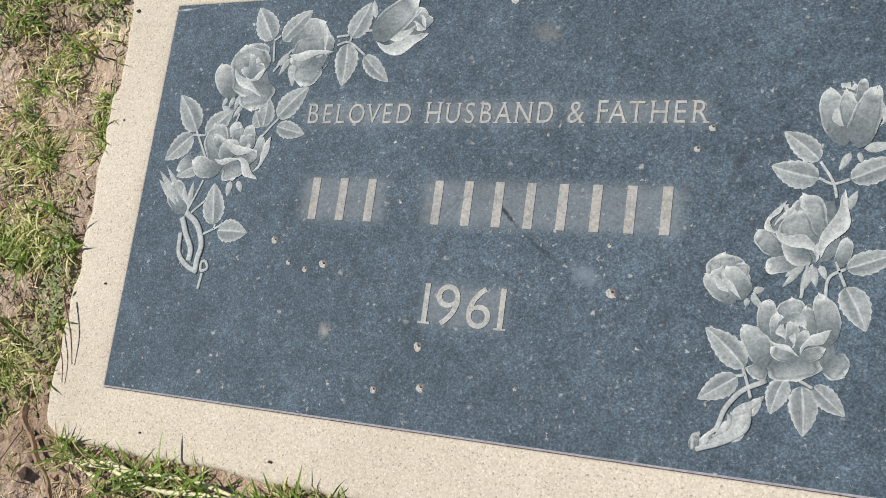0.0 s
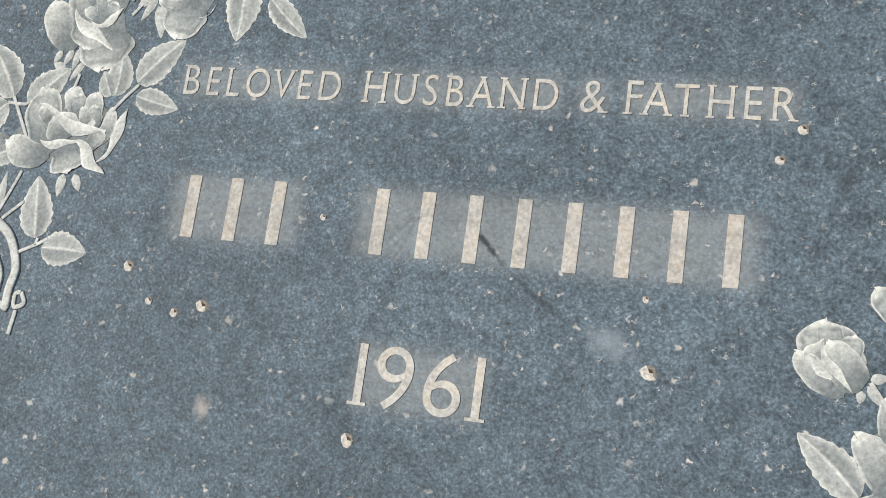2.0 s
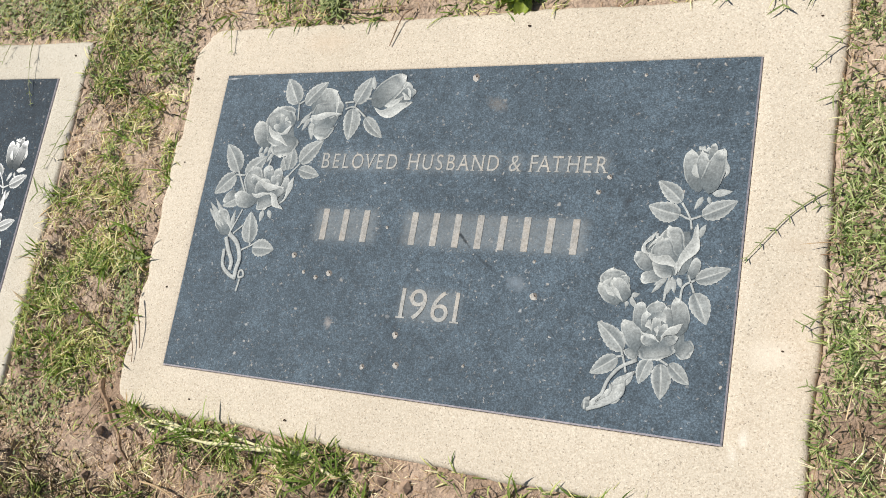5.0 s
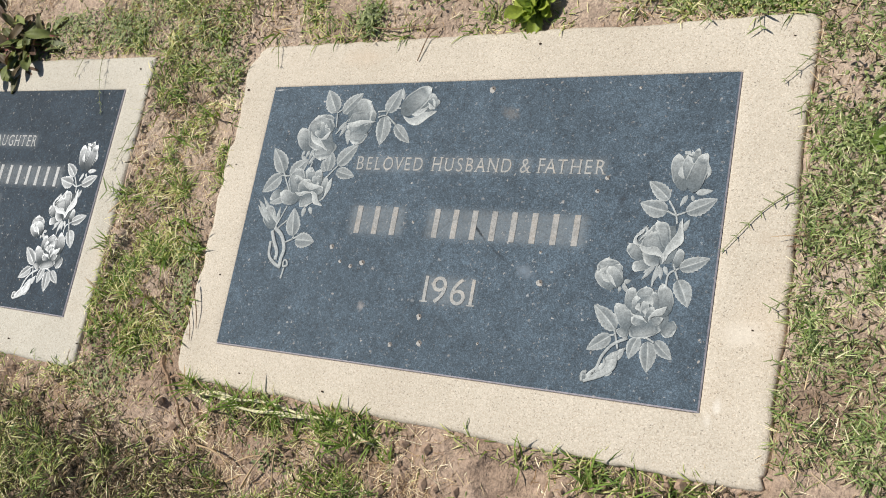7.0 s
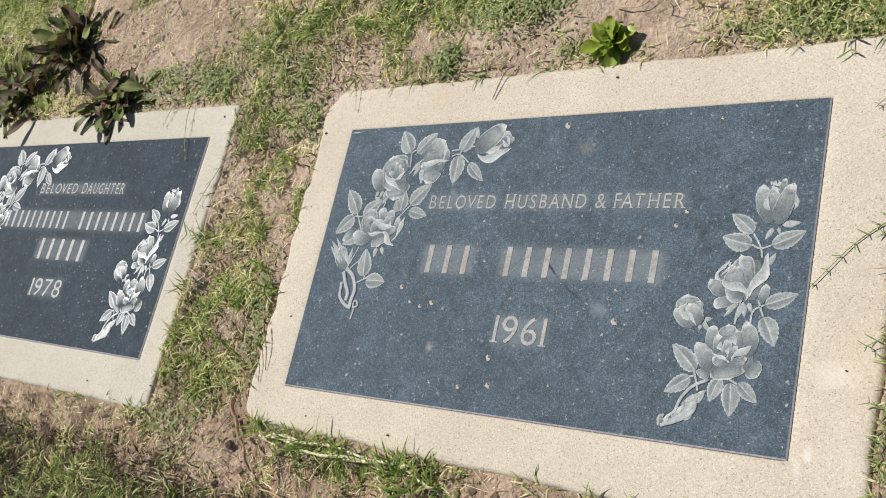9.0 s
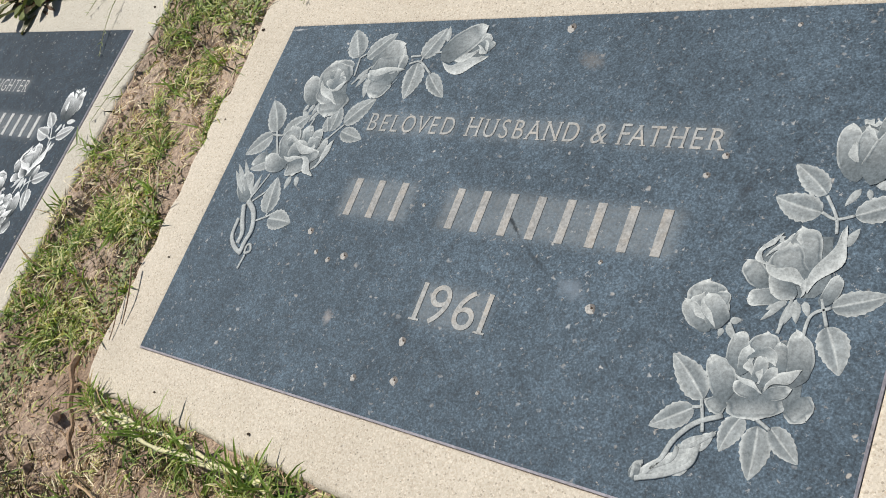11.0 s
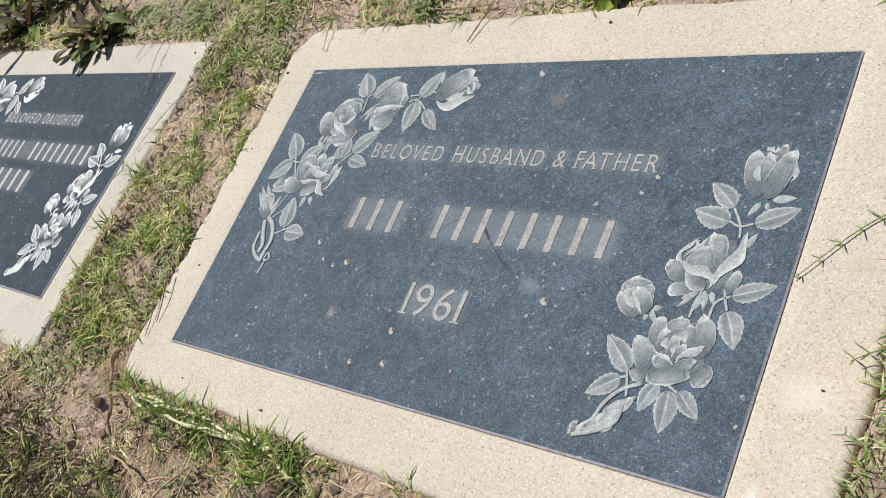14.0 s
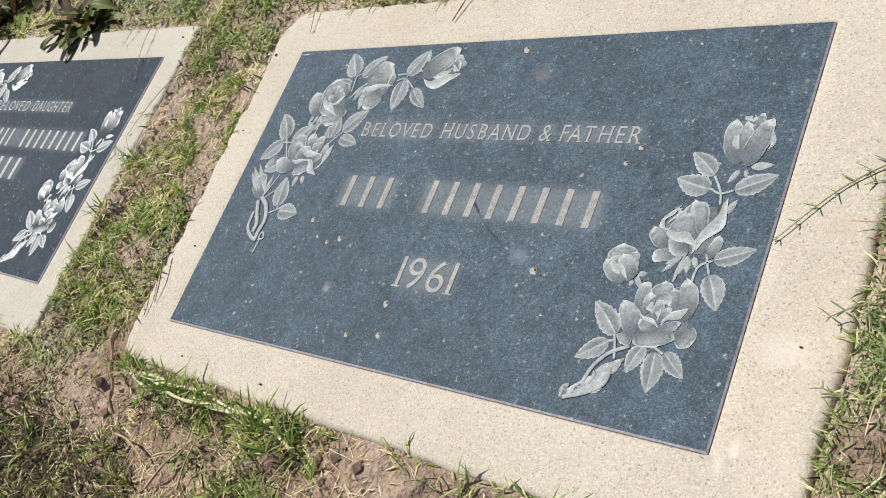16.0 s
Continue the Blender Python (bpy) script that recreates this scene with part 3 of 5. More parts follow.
# carved sprays, in tenths of a millimetre from the slab's centre: base, tip, half width
LEAVES_UPPER = [(-2273, 1579, -2494, 1935, 133), (-2151, 1566, -1857, 1874, 113), (-3002, 627, -3283, 1011, 131), (-2877, 578, -2592, 844, 119),
                (-3041, 586, -3338, 315, 121), (-2206, 663, -2210, 987, 103), (-2055, 764, -1753, 1071, 120), (-2044, 675, -1715, 596, 89),
                (-1369, 1561, -1204, 1918, 120), (-1401, 1502, -1388, 1075, 127), (-1195, 1376, -897, 1108, 84), (-2586, -331, -2660, 84, 127),
                (-2522, -391, -2177, -397, 116), (-2858, 277, -3151, 143, 94), (-2285, 1456, -2542, 1522, 69), (-2235, 663, -2326, 836, 73)]
SEPALS_UPPER = [(-2475, 114, -2488, -43, 37), (-2392, 117, -2327, 2, 33), (-1135, 1753, -1182, 1943, 33), (-2013, 1311, -1941, 1086, 40),
                (-2638, 834, -2743, 884, 34), (-2160, 1313, -2061, 1387, 36), (-2960, -150, -3285, 240, 40), (-3010, -170, -3368, 197, 45),
                (-3040, -190, -3363, 111, 40), (-2940, -190, -2921, 100, 35)]
STEMS_UPPER = [[(-2938, -224), (-2777, -340), (-2683, -530), (-2698, -676), (-2700, -802)], [(-2973, -275), (-2890, -443), (-2802, -585), (-2799, -706)],
               [(-2960, -432), (-2933, -641), (-2803, -760), (-2674, -810)], [(-2597, -694), (-2640, -711), (-2630, -792), (-2560, -764), (-2597, -694)],
               [(-2612, -815), (-2629, -974)], [(-2712, -444), (-2552, -368), (-2485, -326)], [(-3002, 627), (-2861, 402), (-2804, 303)]]
TWIGS_UPPER = [[(-2247, 1568), (-2214, 1339)], [(-2198, 564), (-2127, 654), (-2035, 754)], [(-1511, 1494), (-1376, 1516), (-1178, 1376)],
               [(-1376, 1516), (-1361, 1575)], [(-1531, 1579), (-1393, 1591)], [(-1233, 1622), (-1109, 1634)], [(-3041, 586), (-2908, 578), (-2869, 594)],
               [(-2567, 558), (-2511, 810)], [(-2938, -224), (-2845, 3), (-2802, 114)], [(-2562, -329), (-2573, -379)], [(-2201, 1238), (-2021, 1462)],
               [(-2253, 1568), (-2176, 1617)], [(-2877, -221), (-2728, -92)]]
SEPALS_BETWEEN = [(-2698, 977, -2743, 876, 26), (-2611, 989, -2659, 863, 28), (-2553, 997, -2585, 830, 28), (-2495, 900, -2587, 760, 28), (-2040, 1429, -2173, 1308, 33), (-2031, 1376, -2127, 1200, 31), (-1992, 1312, -1947, 1078, 41), (2894, -395, 2826, -623, 36)]
LEAVES_LOWER = [(2895, 406, 2628, 629, 92), (2897, 265, 2552, 356, 111), (3117, 261, 3460, 433, 98), (3127, -417, 3465, -277, 88),
                (3129, -552, 3280, -862, 104), (2475, -1204, 2170, -929, 103), (2429, -1274, 2156, -1471, 90), (2620, -1233, 2475, -1204, 48),
                (2761, -1257, 2678, -1522, 82), (2877, -1298, 2909, -1654, 102), (2957, -1290, 3179, -1477, 78)]
SEPALS_LOWER = [(3098, 21, 3171, 174, 34), (3196, 499, 3396, 532, 40), (3107, 468, 3032, 326, 29), (3161, 470, 3188, 386, 21), (2492, -625, 2574, -603, 28),
                (2480, -654, 2568, -758, 27), (2455, -683, 2448, -750, 23), (2837, -408, 2711, -499, 34), (2814, -437, 2695, -583, 23),
                (2892, -404, 2930, -566, 32), (2946, -401, 2998, -507, 27)]
STEMS_LOWER = [[(2638, -1285), (2473, -1378), (2364, -1519), (2318, -1664), (2264, -1757)], [(2618, -1416), (2495, -1526), (2404, -1563)],
               [(2537, -1511), (2514, -1658), (2362, -1767), (2174, -1843)], [(2404, -1563), (2385, -1657), (2272, -1740), (2202, -1840)],
               [(2201, -1721), (2148, -1754), (2151, -1846)], [(3032, 113), (2999, 240), (2902, 395)], [(2897, 265), (3001, 223), (3117, 261)]]
TWIGS_LOWER = [[(3127, -417), (3013, -495), (3000, -681)], [(3051, -367), (3129, -552)], [(2464, -1205), (2502, -1310), (2536, -1425)],
               [(2418, -1275), (2483, -1257)], [(2865, -406), (2832, -655)], [(2813, -1235), (2959, -1306)], [(2494, -636), (2579, -757)]]
# carved blooms: each petal's base, tip, reach to the left and right of its axis, and where along it it is widest, in hundredths
ROSE_ROUND = [
    (-2599, 980, -2815, 1353, 167, -70, 52), (-2423, 1147, -2589, 1533, 223, -245, 40), (-2403, 1147, -2381, 840, 244, -171, 34), (-2455, 1197, -2517, 985, 169, -197, 41),
    (-2453, 1189, -2588, 1269, 29, -61, 54), (-2511, 1302, -2568, 1413, 43, -39, 53), (-2419, 1306, -2403, 1402, 29, -44, 57), (-2431, 1222, -2498, 1433, 40, -54, 51),
    (-2409, 1210, -2347, 1334, 41, -69, 52), (-2524, 1195, -2285, 1288, -30, -104, 64), (-2660, 1284, -2300, 993, 26, -76, 46)]
ROSE_SIDE = [
    (-1987, 1433, -1701, 1753, 162, -271, 54), (-1782, 1372, -1791, 1613, 230, -160, 38), (-1597, 1386, -1633, 1597, 40, -70, 63), (-1604, 1373, -1678, 1687, 32, -23, 65),
    (-1740, 1355, -1815, 1081, 133, -183, 44), (-1719, 1347, -2017, 1384, 102, -33, 51), (-1576, 1337, -1700, 1224, 37, 30, 39), (-2032, 1406, -1537, 1424, 52, -57, 35)]
ROSE_LYING = [
    (-975, 1830, -806, 1889, 73, -22, 56), (-723, 1691, -629, 1824, 68, -98, 59), (-581, 1639, -516, 1717, 88, -13, 61), (-1089, 1515, -571, 1576, 3, -170, 52),
    (-1065, 1529, -672, 1658, 27, -100, 47), (-718, 1736, -573, 1743, 87, 42, 58), (-725, 1699, -584, 1611, 17, -45, 58), (-664, 1761, -580, 1611, 35, -10, 50),
    (-1122, 1540, -709, 1924, 160, -152, 40)]
ROSE_FULL = [
    (-2929, 308, -3138, 186, 33, -114, 28), (-2246, 205, -2095, 566, 14, -77, 65), (-2290, 302, -2221, 588, 11, -101, 52), (-2628, 235, -2740, 725, 178, -107, 56),
    (-2613, 216, -2980, 332, 141, -70, 51), (-2442, 516, -2528, 717, 97, -61, 61), (-2323, 435, -2346, 682, 85, -60, 64), (-2484, 528, -2496, 667, 46, -79, 55),
    (-2377, 418, -2428, 585, 42, -46, 53), (-2303, 432, -2333, 600, 55, -52, 56), (-2335, 406, -2338, 511, 34, -33, 52)]
ROSE_FULL_FRONT = [
    (-2666, 459, -2764, 561, 42, -43, 56), (-2533, 330, -2621, 520, 104, -148, 36), (-2344, 284, -2224, 427, 56, -59, 50), (-2507, 309, -2441, 125, 139, -129, 72),
    (-2775, 588, -2228, 421, -4, -110, 61), (-2713, 332, -2387, 339, 16, -53, 42), (-2441, 345, -2170, 142, 40, -72, 48)]
ROSE_CUPPED = [
    (2690, -347, 2491, -162, 84, -67, 63), (2811, -393, 2571, -443, 57, -78, 71), (3057, -419, 3116, -184, 38, -72, 56), (2934, -248, 2792, 129, 122, -125, 69),
    (2807, -18, 2797, 95, 26, -29, 53), (2670, 7, 2699, 55, 34, -28, 39), (2908, -292, 2778, 27, 196, -54, 57), (2564, -115, 2682, 77, 34, -10, 53),
    (2606, -120, 2772, 100, 11, -32, 50), (2855, -292, 2738, -396, 84, -164, 38), (2575, -21, 2705, -180, -50, -105, 29), (2620, -150, 2931, -291, 60, -69, 53),
    (2914, -381, 2919, -236, 21, -21, 55), (2948, -345, 3076, 151, 32, -108, 49)]
ROSE_OPEN = [
    (2616, -1204, 2419, -919, 44, -145, 50), (2638, -958, 2629, -685, 103, -46, 49), (3038, -995, 2932, -633, 52, -129, 46), (3016, -1109, 3145, -1209, 136, -66, 47),
    (2808, -853, 2776, -660, 121, -80, 55), (2919, -936, 2872, -712, 50, -59, 54), (2619, -1178, 2558, -1285, 49, -95, 61), (2805, -1097, 2847, -1266, 183, -198, 43),
    (2670, -991, 2663, -776, 36, -65, 67), (2843, -1081, 2653, -1029, 84, -21, 54), (2844, -1094, 3011, -1006, 33, -62, 45)]
ROSE_OPEN_HEART = [
    (2677, -867, 2861, -927, 144, 56, 54), (2750, -997, 2705, -857, 46, -25, 60), (2781, -1021, 2778, -831, 38, -58, 67), (2795, -1028, 2807, -909, 35, -24, 61),
    (2824, -1043, 2896, -895, 44, -36, 62), (2854, -1069, 3056, -873, 60, -33, 57), (2640, -988, 2849, -1088, 32, -13, 47)]
ROSE_UPRIGHT = [
    (3065, 517, 2946, 976, 126, -60, 54), (3295, 676, 3287, 889, 20, -58, 54), (3052, 606, 2989, 840, 60, -28, 54), (3072, 606, 3025, 957, 44, -121, 40),
    (3019, 971, 3068, 1020, 30, -40, 48), (3068, 979, 3138, 987, 25, -23, 50), (3142, 841, 3160, 1044, 34, -46, 67), (3165, 822, 3211, 976, 28, -37, 57),
    (3019, 955, 3147, 834, 27, -15, 45), (3158, 500, 3271, 971, 127, -80, 39)]
ROSE_SMALL = [
    (2332, -702, 2277, -346, 170, -152, 49), (2323, -533, 2293, -354, 84, -58, 60), (2400, -558, 2407, -409, 70, -49, 58), (2373, -726, 2139, -519, 84, -53, 56),
    (2360, -705, 2197, -532, 40, -45, 60), (2437, -694, 2273, -454, 86, -108, 38), (2174, -552, 2265, -440, 28, -26, 46), (2261, -447, 2412, -696, 3, -59, 52)]
BUD_SPIKED = [
    (-2967, -241, -3168, 111, 134, -100, 53), (-2926, -201, -3029, 50, 46, -27, 51)]
RIBBON = [
    (2182, -1855, 2556, -1496, 55, -115, 55), (2523, -1558, 2627, -1397, 41, -37, 55), (2409, -1659, 2589, -1438, 90, -5, 33), (2163, -1860, 2187, -1730, 56, -26, 40)]


def spray(owner, material):
    for v, r in zip(STEMS_UPPER + STEMS_LOWER, (0.0037, 0.0036, 0.0030, 0.0018, 0.0018, 0.0014, 0.0015, 0.0022, 0.0022, 0.0024, 0.0022, 0.0018, 0.0013, 0.0013)):
        part("carved_stem", stem_relief(v, r), material, owner)
    for v in TWIGS_UPPER + TWIGS_LOWER:
        part("carved_twig", stem_relief(v, 0.0014), material, owner)
    for i, v in enumerate(LEAVES_UPPER + LEAVES_LOWER):
        part("carved_leaf", leaf_relief(*[c / 10000 for c in v], bend=0.12 * math.sin(i * 2.3)), material, owner)
    for v in SEPALS_UPPER + SEPALS_BETWEEN + SEPALS_LOWER:
        part("carved_sepal", leaf_relief(*[c / 10000 for c in v]), material, owner)
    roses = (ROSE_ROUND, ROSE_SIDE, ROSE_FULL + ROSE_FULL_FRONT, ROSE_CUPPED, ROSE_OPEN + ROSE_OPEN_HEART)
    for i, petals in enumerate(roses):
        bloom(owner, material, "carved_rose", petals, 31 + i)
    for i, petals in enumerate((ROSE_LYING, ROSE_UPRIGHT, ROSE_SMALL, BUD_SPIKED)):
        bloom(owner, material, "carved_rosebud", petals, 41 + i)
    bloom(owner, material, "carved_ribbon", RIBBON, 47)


def glyphs(text, size):
    """The mesh of a run of capitals in the built-in font, cut thin, with small feet at the ends of its straight strokes."""
    cu = bpy.data.curves.new("glyphs", "FONT")
    cu.body = text
    cu.size = size
    cu.offset = -0.004 * size
    cu.resolution_u = 6
    ob = new("glyphs", cu)
    bpy.context.view_layer.update()
    me = bpy.data.meshes.new_from_object(ob.evaluated_get(bpy.context.evaluated_depsgraph_get()))
    bpy.data.objects.remove(ob)
    bpy.data.curves.remove(cu)
    bm = bmesh.new()
    bm.from_mesh(me)
    bpy.data.meshes.remove(me)
    return bm


KERN = {"FA": -0.22, "AT": -0.18, "LO": -0.06, "OV": -0.12, "VE": -0.08, "BA": -0.08, "AN": -0.06, "SB": 0.02, "DA": -0.08, "AU": -0.05}


def word(text, x0, x1, y, height, material, slab, feet=True):
    """One word between two ends on its base line; the first capital stands a little taller."""
    first, rest = text[0], text[1:]
    a = glyphs(first, 1.0)
    top = max(v.co.y for v in a.verts)
    out = bmesh.new()
    pen, gap = 0.0, 0.13 if text.isdigit() else 0.25
    for run, s in ((first, 1.0), (rest, 0.95)) if text[0].isalpha() else ((text, 1.0),):
        if not run:
            continue
        for at, ch in enumerate(run):
            following = run[at + 1] if at + 1 < len(run) else (rest[:1] if run == first else "")
            g = glyphs(ch, s)
            lo = min(v.co.x for v in g.verts)
            hi = max(v.co.x for v in g.verts)
            cap = max(v.co.y for v in g.verts)
            ends = []
            if feet:
                for e in g.edges:
                    p, q = e.verts[0].co, e.verts[1].co
                    if e.is_boundary and abs(p.y - q.y) < 1e-4 and 0.03 < abs(p.x - q.x) < 0.2 * s:
                        if abs(p.y) < 0.03 * s:
                            ends.append((min(p.x, q.x), max(p.x, q.x), 0))
                        elif abs(p.y - cap) < 0.03 * s and ch not in "1":
                            ends.append((min(p.x, q.x), max(p.x, q.x), 1))
            vm = {}
            for v in g.verts:
                vm[v] = out.verts.new((v.co.x - lo + pen, v.co.y, 0))
            for f in g.faces:
                try:
                    out.faces.new([vm[v] for v in f.verts])
                except ValueError:
                    pass
            for l, r, at_top in ends:
                y0, y1 = (cap - 0.035 * s, cap) if at_top else (0, 0.035 * s)
                z = 0.002
                vs = [out.verts.new((px - lo + pen, py, z)) for px, py in ((l - 0.06 * s, y0), (r + 0.06 * s, y0), (r + 0.06 * s, y1), (l - 0.06 * s, y1))]
                out.faces.new(vs)
            g.free()
            pen += hi - lo + (gap + KERN.get(ch + following, 0.0)) * s
    a.free()
    pen -= gap
    sx, sy = (x1 - x0) / pen, height / top
    for v in out.verts:
        v.co = (x0 + v.co.x * sx, y + v.co.y * sy, SLAB_Z + 0.0005 + v.co.z * 0.05)
    uvl = out.loops.layers.uv.verify()
    for f in out.faces:
        for lp in f.loops:
            lp[uvl].uv = (0.5, 0.5)
    return part("lettering", out, material, slab)


def bar(x0, x1, y0, y1, material, slab):
    bm = bmesh.new()
    bmesh.ops.create_cube(bm, size=1)
    for v in bm.verts:
        v.co = ((x0 + x1) / 2 + v.co.x * (x1 - x0), (y0 + y1) / 2 + v.co.y * (y1 - y0), SLAB_Z + 0.0002 + v.co.z * 0.0006)
    bmesh.ops.bevel(bm, geom=[e for e in bm.edges], offset=0.0002, segments=1, affect="EDGES")
    return part("bar", bm, material, slab)


def bars(x0, x1, y0, y1, count, weight, material, slab):
    """Plain upright bars in place of a line of lettering."""
    step = (x1 - x0) / count
    for i in range(count):
        c = x0 + (i + 0.5) * step
        bar(c - step * weight / 2, c + step * weight / 2, y0, y1, material, slab)


def chip(x, y, r, slab, seed):
    """A small shallow chip in the polished face, a pale lit side and a dark shaded side painted round its dark pit."""
    rng = random.Random(seed)
    bm = bmesh.new()
    n = 9
    rings = []
    for fr, z in ((1.0, 0.0001), (0.8, 0.0005), (0.5, 0.00025), (0.0, 0.0002)):
        if fr:
            rings.append([bm.verts.new((x + r * fr * rng.uniform(0.82, 1.15) * math.cos(6.283 * k / n), y + r * fr * rng.uniform(0.82, 1.15) * math.sin(6.283 * k / n), SLAB_Z + z)) for k in range(n)])
        else:
            rings.append([bm.verts.new((x, y, SLAB_Z + z))])
    for a, b in zip(rings[:-2], rings[1:-1]):
        for k in range(n):
            f = bm.faces.new((a[k], a[(k + 1) % n], b[(k + 1) % n], b[k]))
            f.material_index = 0 if 3 <= k <= 7 else 2
    for k in range(n):
        f = bm.faces.new((rings[2][k], rings[2][(k + 1) % n], rings[3][0]))
        f.material_index = 1 if k < 3 else 0
    part("chip", bm, [M_CHIP, M_PIT, M_CHIP_SHADED], slab)


CHIPS = [(0.0268, 0.1875, 0.0050), (0.1419, -0.0722, 0.0045), (-0.1275, -0.0647, 0.0045), (-0.1841, -0.0451, 0.0040), (-0.1459, -0.0705, 0.0030),
         (-0.1650, -0.0651, 0.0028), (0.1363, -0.0332, 0.0021), (-0.0578, -0.0031, 0.0022), (0.1986, 0.0485, 0.0030), (0.2087, 0.0663, 0.0030),
         (-0.0205, -0.1305, 0.0042), (-0.0571, -0.1714, 0.0035), (-0.0132, -0.1648, 0.0040), (0.0712, -0.1562, 0.0021), (0.2342, 0.1844, 0.0021)]


def marker(name, place, outline, corner, seed, drop, rough, m_conc, m_gran, m_rose, label):
    ob = empty(name, place)
    tagged(ob, label, "grave marker", "flat grave markers in the grass")
    x0, x1, y0, y1 = outline
    part("concrete_border", border_mesh(x0 - place[0], x1 - place[0], y0 - place[1], y1 - place[1], corner, seed, drop, rough), m_conc, ob, smooth=True)
    part("granite_slab", slab_mesh(), [m_gran, M_EDGE], ob)
    spray(ob, m_rose)
    return ob


slab_a = marker("grave_marker", (0, 0, 0), (-0.424, 0.435, -0.268, 0.274), (0.020, 0.012, 0.022, 0.006), 3, 0.016, 1.0, M_CONC_A, M_GRAN_A, M_ROSE_A,
                   "flat blue-grey granite grave marker with carved roses in tan concrete")
word("BELOVED", -0.1700, -0.0610, 0.0702, 0.0200, M_TEXT_A, slab_a)
word("HUSBAND", -0.0445, 0.0745, 0.0702, 0.0200, M_TEXT_A, slab_a)
word("&", 0.0880, 0.1025, 0.0702, 0.0190, M_TEXT_A, slab_a)
word("FATHER", 0.1138, 0.2040, 0.0702, 0.0200, M_TEXT_A, slab_a)
bars(-0.1630, -0.0745, -0.0230, 0.0170, 3, 0.29, M_BAR_A, slab_a)
bars(-0.0362, 0.1930, -0.0230, 0.0170, 8, 0.29, M_BAR_A, slab_a)
word("1961", -0.0212, 0.0535, -0.1103, 0.0352, M_TEXT_A, slab_a)
for i, (x, y, r) in enumerate(CHIPS):
    chip(x, y, r, slab_a, 50 + i)

slab_b = marker("grave_marker", (-1.052, 0.011, 0), (-1.503, -0.642, -0.268, 0.276), (0.005, 0.008, 0.005, 0.003), 11, 0.0, 0.5, M_CONC_B, M_GRAN_B, M_ROSE_B,
                   "flat dark granite grave marker with pale carved roses in grey concrete")
slab_b.rotation_euler.z = -0.015
word("BELOVED", -0.119, 0.008, 0.0930, 0.0220, M_TEXT_B, slab_b)
word("DAUGHTER", 0.026, 0.159, 0.0930, 0.0220, M_TEXT_B, slab_b)
bars(-0.215, 0.016, 0.0200, 0.0560, 10, 0.29, M_TEXT_B, slab_b)
bars(0.046, 0.254, 0.0200, 0.0560, 8, 0.29, M_TEXT_B, slab_b)
bars(-0.062, 0.104, -0.0430, -0.0010, 5, 0.29, M_TEXT_B, slab_b)
word("1978", -0.034, 0.066, -0.1160, 0.0340, M_TEXT_B, slab_b)


# ---- grass and litter ----
rs = np.random.RandomState(5)
# thin or bare patches of soil: centre, radii, share of grass left
BARE = [(-0.26, -0.355, 0.08, 0.035, 0.12), (-0.84, 0.47, 0.20, 0.13, 0.04), (0.10, 0.335, 0.13, 0.060, 0.05), (-0.17, 0.335, 0.07, 0.055, 0.12), (-0.47, 0.10, 0.035, 0.09, 0.25),
        (-0.43, -0.290, 0.09, 0.06, 0.25), (0.02, -0.34, 0.10, 0.07, 0.12), (-0.90, -0.305, 0.30, 0.035, 0.25), (0.47, -0.27, 0.05, 0.04, 0.2), (-0.60, 0.09, 0.03, 0.06, 0.3), (-0.265, 0.345, 0.035, 0.035, 0.1), (-0.44, -0.245, 0.035, 0.05, 0.2), (0.14, -0.330, 0.11, 0.05, 0.1), (-0.25, -0.358, 0.10, 0.045, 0.08), (-0.46, -0.33, 0.07, 0.05, 0.3)]
LUSH = [(-0.60, 0.40, 0.24, 0.13, 1.3), (-0.14, 0.40, 0.06, 0.05, 1.5), (-0.10, -0.335, 0.09, 0.040, 0.8), (-0.50, -0.46, 0.24, 0.10, 0.95), (0.235, -0.292, 0.05, 0.022, 0.8), (-1.62, 0.48, 0.16, 0.16, 1.6),
        (-0.90, -0.50, 0.42, 0.15, 1.1), (0.56, 0.05, 0.12, 0.42, 1.5), (-0.52, -0.12, 0.08, 0.14, 1.2), (0.35, 0.38, 0.14, 0.09, 1.0), (-0.44, 0.385, 0.16, 0.10, 1.5), (-0.125, 0.40, 0.11, 0.05, 1.6), (-0.205, 0.312, 0.022, 0.022, 1.3)]


def cover(x, y):
    d = 0.50 + 0.45 * fbm(x, y, 5.0, 21, 3)
    for cx, cy, rx, ry, k in LUSH:
        w = np.exp(-(((x - cx) / rx) ** 2 + ((y - cy) / ry) ** 2) ** 2)
        d = d * (1 - w) + w * np.maximum(d, k * 0.75)
    for cx, cy, rx, ry, k in BARE:
        w = np.exp(-(((x - cx) / rx) ** 2 + ((y - cy) / ry) ** 2) ** 2)
        d = d * (1 - w * (1 - k))
    return np.clip(d * np.where((x > -0.68) & (x < -0.40) & (y > -0.25) | (y > 0.27) & (x < -0.3) & (x > -0.9), 0.84, 1.0), 0.0, 1.2)


STRAWY = [(-0.54, 0.05, 0.10, 0.26), (-0.55, 0.38, 0.28, 0.12), (-0.95, -0.315, 0.45, 0.04), (-0.30, -0.36, 0.30, 0.06), (0.33, 0.33, 0.16, 0.05), (-0.10, -0.36, 0.16, 0.06), (-0.02, -0.33, 0.10, 0.04), (-0.62, -0.43, 0.40, 0.10), (-0.24, -0.42, 0.16, 0.06), (-0.305, 0.312, 0.035, 0.025)]


